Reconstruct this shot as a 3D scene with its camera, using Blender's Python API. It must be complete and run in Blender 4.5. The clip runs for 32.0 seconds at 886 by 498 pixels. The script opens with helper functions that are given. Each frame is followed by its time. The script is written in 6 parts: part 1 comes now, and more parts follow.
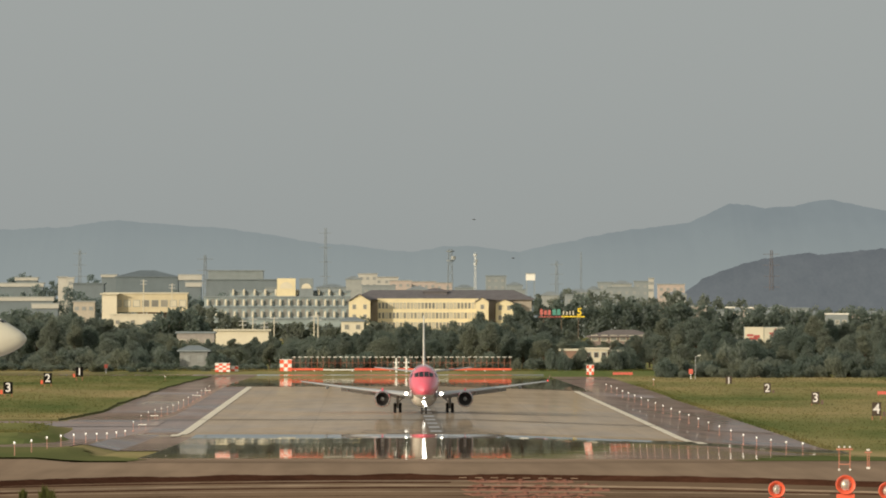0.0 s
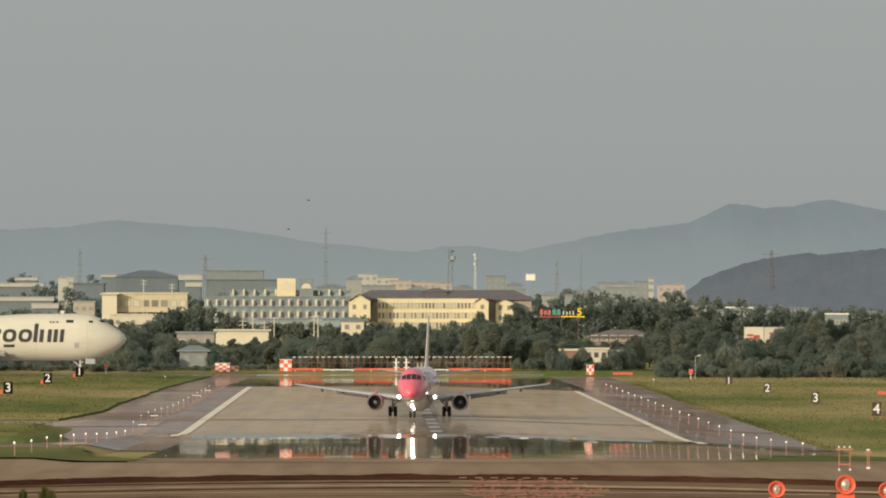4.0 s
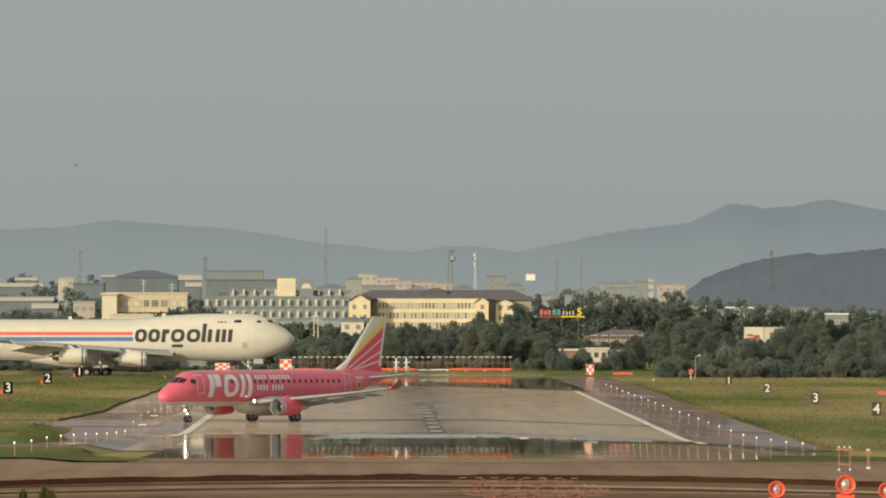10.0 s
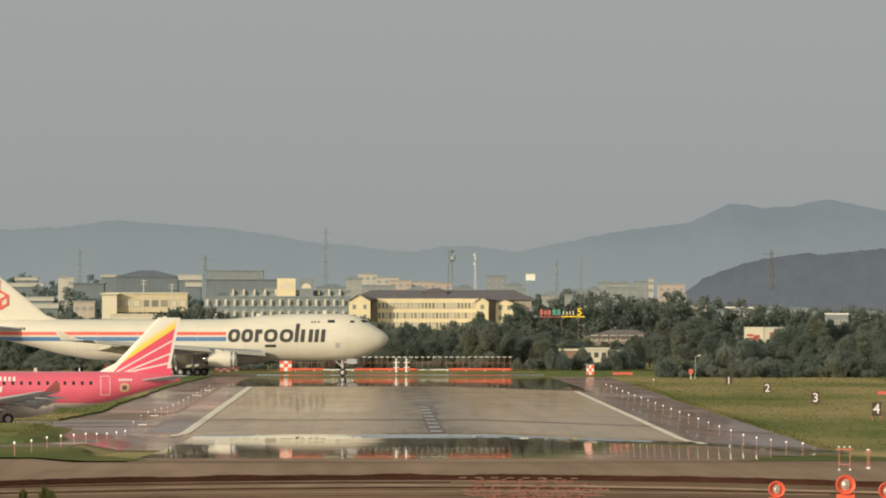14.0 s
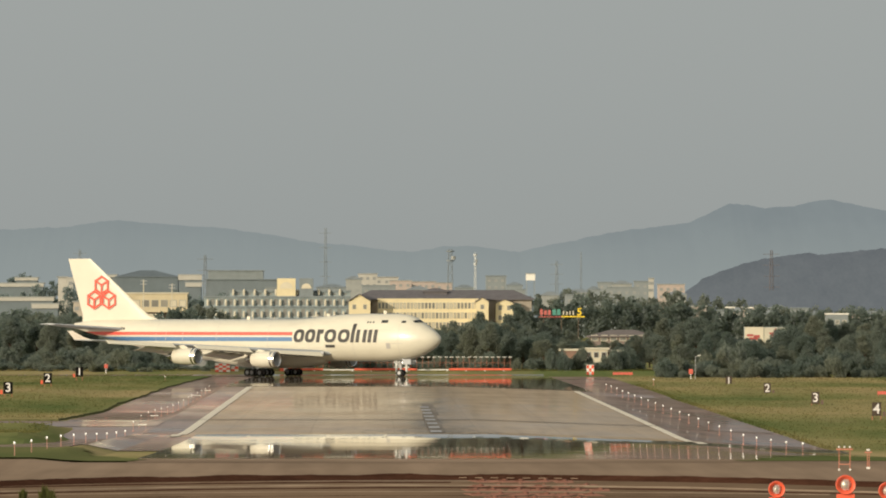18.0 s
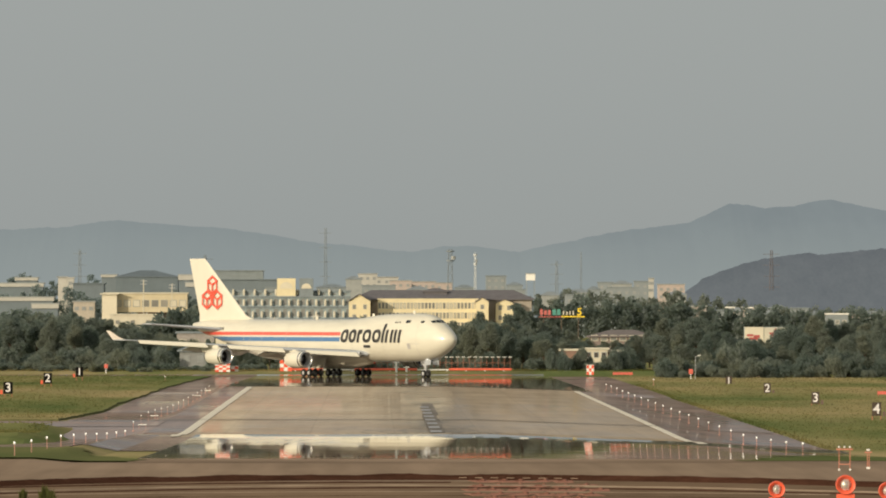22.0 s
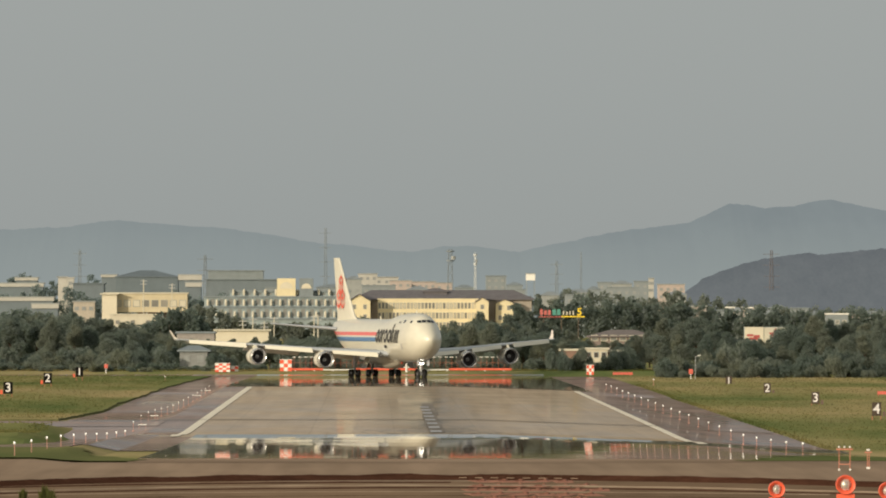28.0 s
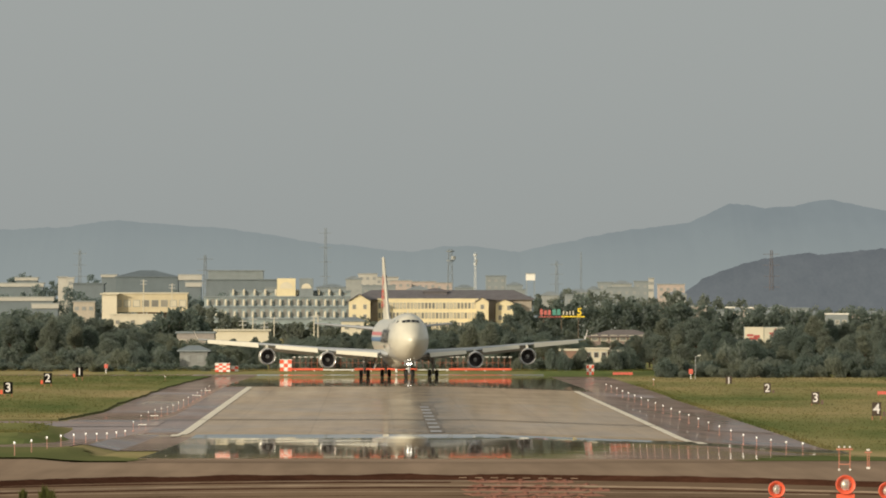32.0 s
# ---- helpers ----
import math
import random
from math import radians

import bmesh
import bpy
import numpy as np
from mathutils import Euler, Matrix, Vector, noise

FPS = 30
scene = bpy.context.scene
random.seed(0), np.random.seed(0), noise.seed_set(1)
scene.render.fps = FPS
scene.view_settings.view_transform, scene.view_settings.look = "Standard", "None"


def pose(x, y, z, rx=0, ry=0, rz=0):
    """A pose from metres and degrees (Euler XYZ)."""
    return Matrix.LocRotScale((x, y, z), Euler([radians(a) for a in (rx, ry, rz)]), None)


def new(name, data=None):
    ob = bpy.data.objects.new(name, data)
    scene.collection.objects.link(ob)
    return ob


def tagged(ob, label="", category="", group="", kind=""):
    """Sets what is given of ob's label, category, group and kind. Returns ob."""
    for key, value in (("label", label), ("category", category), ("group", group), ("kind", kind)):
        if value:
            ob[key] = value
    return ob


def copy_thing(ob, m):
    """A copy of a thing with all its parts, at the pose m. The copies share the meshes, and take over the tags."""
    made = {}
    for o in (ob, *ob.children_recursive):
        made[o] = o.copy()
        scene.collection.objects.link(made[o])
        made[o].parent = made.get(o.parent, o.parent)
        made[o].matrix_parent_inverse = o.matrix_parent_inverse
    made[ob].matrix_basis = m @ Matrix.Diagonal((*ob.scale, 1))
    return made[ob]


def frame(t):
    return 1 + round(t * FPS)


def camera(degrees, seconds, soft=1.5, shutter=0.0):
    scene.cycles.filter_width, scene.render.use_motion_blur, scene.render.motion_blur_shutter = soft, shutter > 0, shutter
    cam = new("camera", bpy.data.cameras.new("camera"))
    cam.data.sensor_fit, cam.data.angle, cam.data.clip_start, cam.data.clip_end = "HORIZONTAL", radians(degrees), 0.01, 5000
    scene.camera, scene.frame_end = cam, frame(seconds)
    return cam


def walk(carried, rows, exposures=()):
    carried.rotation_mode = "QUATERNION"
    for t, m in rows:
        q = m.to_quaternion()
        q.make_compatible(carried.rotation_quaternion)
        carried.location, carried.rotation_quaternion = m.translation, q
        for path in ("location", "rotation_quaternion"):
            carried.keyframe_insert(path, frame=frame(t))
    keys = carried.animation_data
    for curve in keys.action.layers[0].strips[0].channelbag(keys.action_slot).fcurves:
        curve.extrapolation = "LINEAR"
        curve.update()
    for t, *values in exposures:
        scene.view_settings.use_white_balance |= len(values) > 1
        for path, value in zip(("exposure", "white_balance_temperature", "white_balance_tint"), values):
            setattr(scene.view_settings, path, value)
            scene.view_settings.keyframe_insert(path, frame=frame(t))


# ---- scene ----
cam = camera(4.987, 32.0, soft=1.9)
walk(cam, [(0.0, pose(0, 0, 11.15, 90.302, 0, -0.398)), (32.0, pose(0, 0, 11.15, 90.302, 0, -0.398))], exposures=[(0.0, 0.0), (32.0, 0.0)])

# ---- light: a low hazy evening sun behind and to the left of the viewpoint ----
SUN_ELEV, SUN_AZ = 12.5, 224.0  # compass degrees clockwise from +y
world = bpy.data.worlds.new("world")
scene.world = world
world.use_nodes = True
wn, wl = world.node_tree.nodes, world.node_tree.links
sky = wn.new("ShaderNodeTexSky")
sky.sky_type = "NISHITA"
sky.sun_disc = False
sky.sun_elevation = radians(SUN_ELEV)
sky.sun_rotation = radians(SUN_AZ)
sky.air_density, sky.dust_density, sky.ozone_density = 1.0, 1.5, 1.0
hue = wn.new("ShaderNodeHueSaturation")
hue.inputs["Saturation"].default_value = 0.25
wl.new(sky.outputs[0], hue.inputs["Color"])
haze = wn.new("ShaderNodeMix")
haze.data_type = "RGBA"
haze.inputs[0].default_value = 0.8
wl.new(hue.outputs[0], haze.inputs[6])
haze.inputs[7].default_value = (3.52, 3.8, 3.74, 1)  # bright even haze
# the haze glows towards the low sun
sa, se = radians(SUN_AZ), radians(SUN_ELEV)
sun_dir = Vector((math.sin(sa) * math.cos(se), math.cos(sa) * math.cos(se), math.sin(se)))
ray = wn.new("ShaderNodeTexCoord")
near_sun = wn.new("ShaderNodeVectorMath")
near_sun.operation = "DOT_PRODUCT"
near_sun.inputs[1].default_value = sun_dir
wl.new(ray.outputs["Generated"], near_sun.inputs[0])
aureole = wn.new("ShaderNodeMapRange")
aureole.interpolation_type = "SMOOTHSTEP"
aureole.inputs[1].default_value, aureole.inputs[2].default_value, aureole.inputs[3].default_value, aureole.inputs[4].default_value = 0.2, 1.0, 0.0, 1.0
wl.new(near_sun.outputs["Value"], aureole.inputs[0])
glow_mix = wn.new("ShaderNodeMix")
glow_mix.data_type = "RGBA"
wl.new(aureole.outputs[0], glow_mix.inputs[0])
wl.new(haze.outputs[2], glow_mix.inputs[6])
glow_mix.inputs[7].default_value = (12.3, 11.4, 9.6, 1)  # warm bright haze round the sun
wl.new(glow_mix.outputs[2], wn["Background"].inputs["Color"])
wn["Background"].inputs["Strength"].default_value = 0.1
sun_data = bpy.data.lights.new("sun", "SUN")
sun_data.energy, sun_data.angle, sun_data.color = 3.5, radians(1.5), (1.0, 0.86, 0.655)
sun = new("sun", sun_data)
sun.matrix_world = Matrix.Translation((-60, 0, 120)) @ sun_dir.to_track_quat("Z", "Y").to_matrix().to_4x4()


# ---- materials ----
def material(name, rough=0.6, metal=0.0, spec=0.5):
    m = bpy.data.materials.new(name)
    m.use_nodes = True
    b = m.node_tree.nodes["Principled BSDF"]
    b.inputs["Roughness"].default_value = rough
    b.inputs["Metallic"].default_value = metal
    b.inputs["Specular IOR Level"].default_value = spec
    return m, m.node_tree.nodes, m.node_tree.links, b


def coords(n, l, scale=(1, 1, 1)):
    t = n.new("ShaderNodeTexCoord")
    mp = n.new("ShaderNodeMapping")
    mp.inputs["Scale"].default_value = scale
    l.new(t.outputs["Object"], mp.inputs["Vector"])
    return mp.outputs[0]


def noise_tex(n, l, vec, scale, detail=4.0):
    t = n.new("ShaderNodeTexNoise")
    t.inputs["Scale"].default_value, t.inputs["Detail"].default_value = scale, detail
    l.new(vec, t.inputs["Vector"])
    return t.outputs["Fac"]


def ramp(n, l, fac, stops):
    r = n.new("ShaderNodeValToRGB")
    e = r.color_ramp.elements
    while len(e) < len(stops):
        e.new(0.5)
    for el, (p, c) in zip(e, stops):
        el.position, el.color = p, (*c, 1)
    l.new(fac, r.inputs[0])
    return r.outputs[0]


def mix(n, l, fac, a, b, kind="MIX"):
    x = n.new("ShaderNodeMix")
    x.data_type, x.blend_type = "RGBA", kind
    for sock, v in ((x.inputs[0], fac), (x.inputs[6], a), (x.inputs[7], b)):
        if isinstance(v, (float, int)):
            sock.default_value = v
        elif isinstance(v, tuple):
            sock.default_value = (*v, 1)
        else:
            l.new(v, sock)
    return x.outputs[2]


def mathn(n, l, op, a, b=0.0, c=0.0):
    x = n.new("ShaderNodeMath")
    x.operation = op
    for sock, v in zip(x.inputs, (a, b, c)):
        if isinstance(v, (float, int)):
            sock.default_value = v
        else:
            l.new(v, sock)
    return x.outputs[0]


def bump(n, l, b, height, strength, dist):
    x = n.new("ShaderNodeBump")
    x.inputs["Strength"].default_value, x.inputs["Distance"].default_value = strength, dist
    l.new(height, x.inputs["Height"])
    l.new(x.outputs[0], b.inputs["Normal"])


def plain(name, color, rough=0.6, metal=0.0, spec=0.5, vary=0.12, scale=1.5, stretch=(1, 1, 1), lift=0.02):
    """A surface of one colour with stains at two scales."""
    m, n, l, b = material(name, rough, metal, spec)
    v = coords(n, l, stretch)
    f = mathn(n, l, "ADD", mathn(n, l, "MULTIPLY", noise_tex(n, l, v, scale), 0.65), mathn(n, l, "MULTIPLY", noise_tex(n, l, v, scale * 7), 0.35))
    lo, hi = tuple(c * (1 - vary) for c in color), tuple(min(1, c * (1 + vary)) for c in color)
    l.new(ramp(n, l, f, ((0.3, lo), (0.7, hi))), b.inputs["Base Color"])
    if lift:
        bump(n, l, b, f, 0.3, lift)
    return m


def glow(name, color, strength):
    m, n, l, b = material(name, 0.4)
    b.inputs["Base Color"].default_value = (*color, 1)
    b.inputs["Emission Color"].default_value = (*color, 1)
    b.inputs["Emission Strength"].default_value = strength
    return m


def distance_paint(name, low, high, scale, strength, haze_tint=None):
    """A far backdrop that glows faintly of itself, haze painted into its colour."""
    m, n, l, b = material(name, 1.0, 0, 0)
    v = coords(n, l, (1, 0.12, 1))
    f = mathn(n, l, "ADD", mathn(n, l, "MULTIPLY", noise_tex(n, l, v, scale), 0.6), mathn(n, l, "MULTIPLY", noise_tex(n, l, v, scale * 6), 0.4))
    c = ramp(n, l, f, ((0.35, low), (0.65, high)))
    if haze_tint:
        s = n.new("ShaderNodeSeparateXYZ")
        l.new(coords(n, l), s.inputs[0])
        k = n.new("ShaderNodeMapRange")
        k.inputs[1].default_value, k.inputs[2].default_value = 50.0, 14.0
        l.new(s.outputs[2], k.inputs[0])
        c = mix(n, l, k.outputs[0], c, haze_tint)
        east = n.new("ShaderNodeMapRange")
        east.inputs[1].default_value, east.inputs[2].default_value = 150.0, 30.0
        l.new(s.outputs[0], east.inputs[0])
        c = mix(n, l, mathn(n, l, "MULTIPLY", east.outputs[0], 0.5), c, haze_tint)  # more painted haze where the range lies farther off
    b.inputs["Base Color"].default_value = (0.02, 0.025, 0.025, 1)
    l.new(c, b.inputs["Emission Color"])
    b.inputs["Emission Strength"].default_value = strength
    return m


def grass_ground(name, blades=False, lush=0.0):
    m, n, l, b = material(name, 0.95, 0, 0.0)
    big = noise_tex(n, l, coords(n, l, (1, 0.06, 1)), 0.085, 6)
    band = noise_tex(n, l, coords(n, l, (0.16, 0.06, 1)), 0.12, 5)
    fine = noise_tex(n, l, coords(n, l, (1, 0.25, 1)), 1.1, 6)
    c1 = ramp(n, l, big, ((0.36, (0.122, 0.156, 0.056)), (0.46, (0.208, 0.216, 0.083)), (0.55, (0.314, 0.276, 0.118)), (0.64, (0.431, 0.336, 0.174))))
    c1 = mix(n, l, 0.55, c1, ramp(n, l, band, ((0.4, (0.086, 0.140, 0.044)), (0.5, (0.227, 0.228, 0.087)), (0.6, (0.439, 0.336, 0.174)))))
    c = mix(n, l, 0.16, c1, ramp(n, l, fine, ((0.3, (0.088, 0.106, 0.047)), (0.7, (0.293, 0.231, 0.125)))))
    if lush:
        c = mix(n, l, lush, c, (0.105, 0.125, 0.05))
    if blades:
        g = n.new("ShaderNodeNewGeometry")
        c = mix(n, l, 1.0, c, ramp(n, l, g.outputs["Random Per Island"], ((0.0, (0.36, 0.38, 0.34)), (0.6, (0.46, 0.46, 0.42)), (1.0, (0.58, 0.56, 0.5)))), "MULTIPLY")
    l.new(c, b.inputs["Base Color"])
    return m


def polish(n, l, b, share, rough, ripple=0.0):
    """Traffic-polished pavement: part of it mirrors at a glancing angle, in broken cross streaks."""
    g = n.new("ShaderNodeBsdfGlossy")
    g.inputs["Color"].default_value = (0.9, 0.9, 0.9, 1)
    g.inputs["Roughness"].default_value = rough
    f = noise_tex(n, l, coords(n, l, (0.12, 0.14, 1)), 1.0, 5)
    if ripple:
        x = n.new("ShaderNodeBump")
        x.inputs["Strength"].default_value, x.inputs["Distance"].default_value = 1.0, ripple
        l.new(f, x.inputs["Height"])
        l.new(x.outputs[0], g.inputs["Normal"])
    ms = n.new("ShaderNodeMixShader")
    l.new(ramp(n, l, noise_tex(n, l, coords(n, l, (0.1, 0.03, 1)), 1.0, 5), ((0.3, (share * 0.4,) * 3), (0.7, (share * 1.5,) * 3))), ms.inputs[0])
    l.new(b.outputs[0], ms.inputs[1])
    l.new(g.outputs[0], ms.inputs[2])
    l.new(ms.outputs[0], n["Material Output"].inputs[0])


def pavement_mat(name, base, streak, rough=0.9, spec=0.0, vary=0.14, share=0.0):
    m, n, l, b = material(name, rough, 0, spec)
    v = coords(n, l, (1, 0.03, 1))
    w = coords(n, l, (0.06, 0.02, 1))
    s = noise_tex(n, l, v, 0.6, 5)
    g = noise_tex(n, l, w, 1.0, 5)
    lo = tuple(c * (1 - vary) for c in base)
    hi = tuple(c * (1 + vary) for c in base)
    c = mix(n, l, 0.5, ramp(n, l, s, ((0.35, lo), (0.65, hi))), ramp(n, l, g, ((0.35, streak), (0.65, hi))))
    l.new(c, b.inputs["Base Color"])
    if share:
        polish(n, l, b, share, 0.03, 0.003)
    return m


def runway_mat(name, base):
    """Pale concrete with lengthwise streaks, slab joints and a dark belt of tyre rubber along the middle."""
    m, n, l, b = material(name, 0.92, 0, 0.0)
    t = n.new("ShaderNodeTexCoord")
    s = n.new("ShaderNodeSeparateXYZ")
    l.new(t.outputs["Object"], s.inputs[0])
    x = mathn(n, l, "SUBTRACT", s.outputs[0], 5.5)
    streak = noise_tex(n, l, coords(n, l, (1, 0.012, 1)), 0.55, 6)
    blot = noise_tex(n, l, coords(n, l, (0.3, 0.03, 1)), 1.0, 6)
    c = mix(n, l, 0.55, ramp(n, l, streak, ((0.3, tuple(v * 0.8 for v in base)), (0.7, tuple(v * 1.15 for v in base)))), ramp(n, l, blot, ((0.3, tuple(v * 0.82 for v in base)), (0.7, tuple(v * 1.12 for v in base)))))
    d = mathn(n, l, "ADD", mathn(n, l, "ABSOLUTE", x), mathn(n, l, "MULTIPLY", streak, -6.0))
    belt = n.new("ShaderNodeMapRange")
    belt.inputs[1].default_value, belt.inputs[2].default_value, belt.inputs[3].default_value, belt.inputs[4].default_value = 3.2, -2.6, 0.0, 0.85
    l.new(d, belt.inputs[0])
    c = mix(n, l, mathn(n, l, "MULTIPLY", belt.outputs[0], ramp(n, l, blot, ((0.3, (0.4,) * 3), (0.6, (1, 1, 1))))), c, (0.13, 0.12, 0.105))
    # dark spots painted on the concrete for the heat ripples along the mirage's edge
    y0 = n.new("ShaderNodeMapRange")
    y0.inputs[1].default_value, y0.inputs[2].default_value = 925.0, 835.0
    l.new(s.outputs[1], y0.inputs[0])
    mid = n.new("ShaderNodeMapRange")
    mid.inputs[1].default_value, mid.inputs[2].default_value = 13.0, 4.0
    l.new(mathn(n, l, "ABSOLUTE", x), mid.inputs[0])
    mirage_spot = ramp(n, l, noise_tex(n, l, coords(n, l, (1, 0.09, 1)), 0.9, 6), ((0.5, (0, 0, 0)), (0.64, (0.85,) * 3)))
    c = mix(n, l, mathn(n, l, "MULTIPLY", mirage_spot, mathn(n, l, "MULTIPLY", y0.outputs[0], mid.outputs[0])), c, (0.12, 0.11, 0.1))
    joint = mathn(n, l, "LESS_THAN", mathn(n, l, "ABSOLUTE", mathn(n, l, "SUBTRACT", mathn(n, l, "FRACT", mathn(n, l, "DIVIDE", x, 7.2)), 0.5)), 0.012)
    c = mix(n, l, mathn(n, l, "MULTIPLY", joint, 0.15), c, (0.16, 0.14, 0.11))
    l.new(c, b.inputs["Base Color"])
    polish(n, l, b, 0.24, 0.035)
    return m


def sheen_mat(name, base, patch, dull_from, dull_to):
    """Asphalt that mirrors at a glancing angle in place of the heat mirage, dulled in patches and at its near edge."""
    m, n, l, b = material(name, 0.014, 0, 0.5)
    f = noise_tex(n, l, coords(n, l, (0.035, 0.02, 1)), 1.0, 5)
    c = ramp(n, l, f, ((0.4, tuple(v * 0.8 for v in base)), (0.62, tuple(v * 1.2 for v in base))))
    l.new(c, b.inputs["Base Color"])
    dull = n.new("ShaderNodeBsdfDiffuse")
    l.new(c, dull.inputs[0])
    ms = n.new("ShaderNodeMixShader")
    t = n.new("ShaderNodeTexCoord")
    s = n.new("ShaderNodeSeparateXYZ")
    l.new(t.outputs["Object"], s.inputs[0])
    # fades the mirage mirror out towards its near edge
    worn = n.new("ShaderNodeMapRange")
    worn.inputs[1].default_value, worn.inputs[2].default_value = dull_from, dull_to
    l.new(mathn(n, l, "ADD", s.outputs[1], mathn(n, l, "MULTIPLY", f, 30.0)), worn.inputs[0])
    k = ramp(n, l, noise_tex(n, l, coords(n, l, (0.02, 0.06, 1)), 1.0, 4), ((0.35, (patch,) * 3), (0.7, (patch + 0.12,) * 3)))
    l.new(mathn(n, l, "MAXIMUM", worn.outputs[0], k), ms.inputs[0])
    l.new(b.outputs[0], ms.inputs[1])
    l.new(dull.outputs[0], ms.inputs[2])
    l.new(ms.outputs[0], n["Material Output"].inputs[0])
    return m


M_GRASS = grass_ground("grass_ground")
M_VERGE = grass_ground("verge_grass", lush=0.7)
M_CONC = runway_mat("runway_concrete", (0.487, 0.376, 0.267))
M_SHOULDER = pavement_mat("shoulder_asphalt", (0.328, 0.240, 0.207), (0.246, 0.186, 0.162), share=0.36)
M_DIRT = pavement_mat("near_apron_asphalt", (0.299, 0.216, 0.152), (0.226, 0.166, 0.118), vary=0.2)
M_SOIL = plain("dark_soil", (0.070, 0.032, 0.020), 0.95, spec=0.0, vary=0.4, scale=0.5)
M_SAND = plain("pale_sand", (0.328, 0.240, 0.168), 0.95, spec=0.0, vary=0.25, scale=0.4)
M_SHEEN = sheen_mat("mirage_mirror", (0.299, 0.216, 0.154), 0.03, 642.0, 622.0)
M_SHEEN_FAR = sheen_mat("mirage_mirror_far", (0.271, 0.216, 0.156), 0.02, 1370.0, 1335.0)
M_LINE = plain("line_paint", (0.774, 0.702, 0.581), 0.8, spec=0.0, vary=0.15, scale=0.25)
M_WORN = plain("worn_line_paint", (0.40, 0.40, 0.41), 0.85, spec=0.0, vary=0.3, scale=0.3)
M_DARK = plain("dark_joint", (0.09, 0.08, 0.07), 0.9, spec=0.0)
M_WHITE = plain("white_aircraft_paint", (0.644, 0.605, 0.493), 0.35, vary=0.03, scale=0.6, lift=0)
M_GREYP = plain("grey_wing_paint", (0.374, 0.392, 0.403), 0.4, vary=0.06, scale=0.8, lift=0)
M_PINK = plain("pink_paint", (0.76, 0.12, 0.17), 0.3, vary=0.04, scale=0.6, lift=0)
M_METAL = plain("bare_metal", (0.62, 0.6, 0.57), 0.22, metal=1.0, vary=0.1, lift=0)
M_GEAR = plain("gear_grey", (0.45, 0.45, 0.44), 0.45, vary=0.15, lift=0)
M_TYRE = plain("tyre_rubber", (0.025, 0.024, 0.023), 0.85, vary=0.2, lift=0)
M_BLACK = plain("black_paint", (0.035, 0.033, 0.03), 0.5, vary=0.2, lift=0)
M_FAN = plain("fan_dark", (0.04, 0.035, 0.035), 0.45, vary=0.3, lift=0)
M_GLASS = plain("dark_glass", (0.02, 0.024, 0.028), 0.08, vary=0.2, lift=0)
M_TEXTW = plain("white_marking", (0.82, 0.78, 0.76), 0.4, vary=0.03, lift=0)
M_LOGO = plain("red_marking", (0.72, 0.09, 0.05), 0.45, vary=0.05, lift=0)
M_ORANGE = plain("orange_red_paint", (0.80, 0.125, 0.06), 0.5, vary=0.15, scale=0.8)
M_WPAINT = plain("white_post_paint", (0.8, 0.78, 0.72), 0.5, vary=0.1)
M_LAMP = glow("landing_lamp", (1.0, 0.95, 0.82), 10.0)
M_REDLAMP = glow("red_beacon", (1.0, 0.05, 0.06), 1.8)
M_EDGELAMP = glow("edge_lamp", (1.0, 0.94, 0.86), 0.8)
M_POSTDULL = plain("weathered_orange_paint", (0.42, 0.15, 0.09), 0.7, vary=0.2)


# ---- mesh tools ----
def link(name, verts, faces, mat, parent=None, label="", smooth=False):
    me = bpy.data.meshes.new(name)
    me.from_pydata([tuple(v) for v in verts], [], [tuple(f) for f in faces])
    if smooth:
        me.shade_smooth()
    if mat:
        me.materials.append(mat)
    ob = new(name, me)
    if parent:
        ob.parent = parent
    if label:
        ob["label"] = label
    return ob


def thing(name, m, label, category, group=""):
    e = new(name)
    e.matrix_basis = m
    return tagged(e, label, category, group)


BOX_F = [(0, 3, 2, 1), (4, 5, 6, 7), (0, 1, 5, 4), (1, 2, 6, 5), (2, 3, 7, 6), (3, 0, 4, 7)]


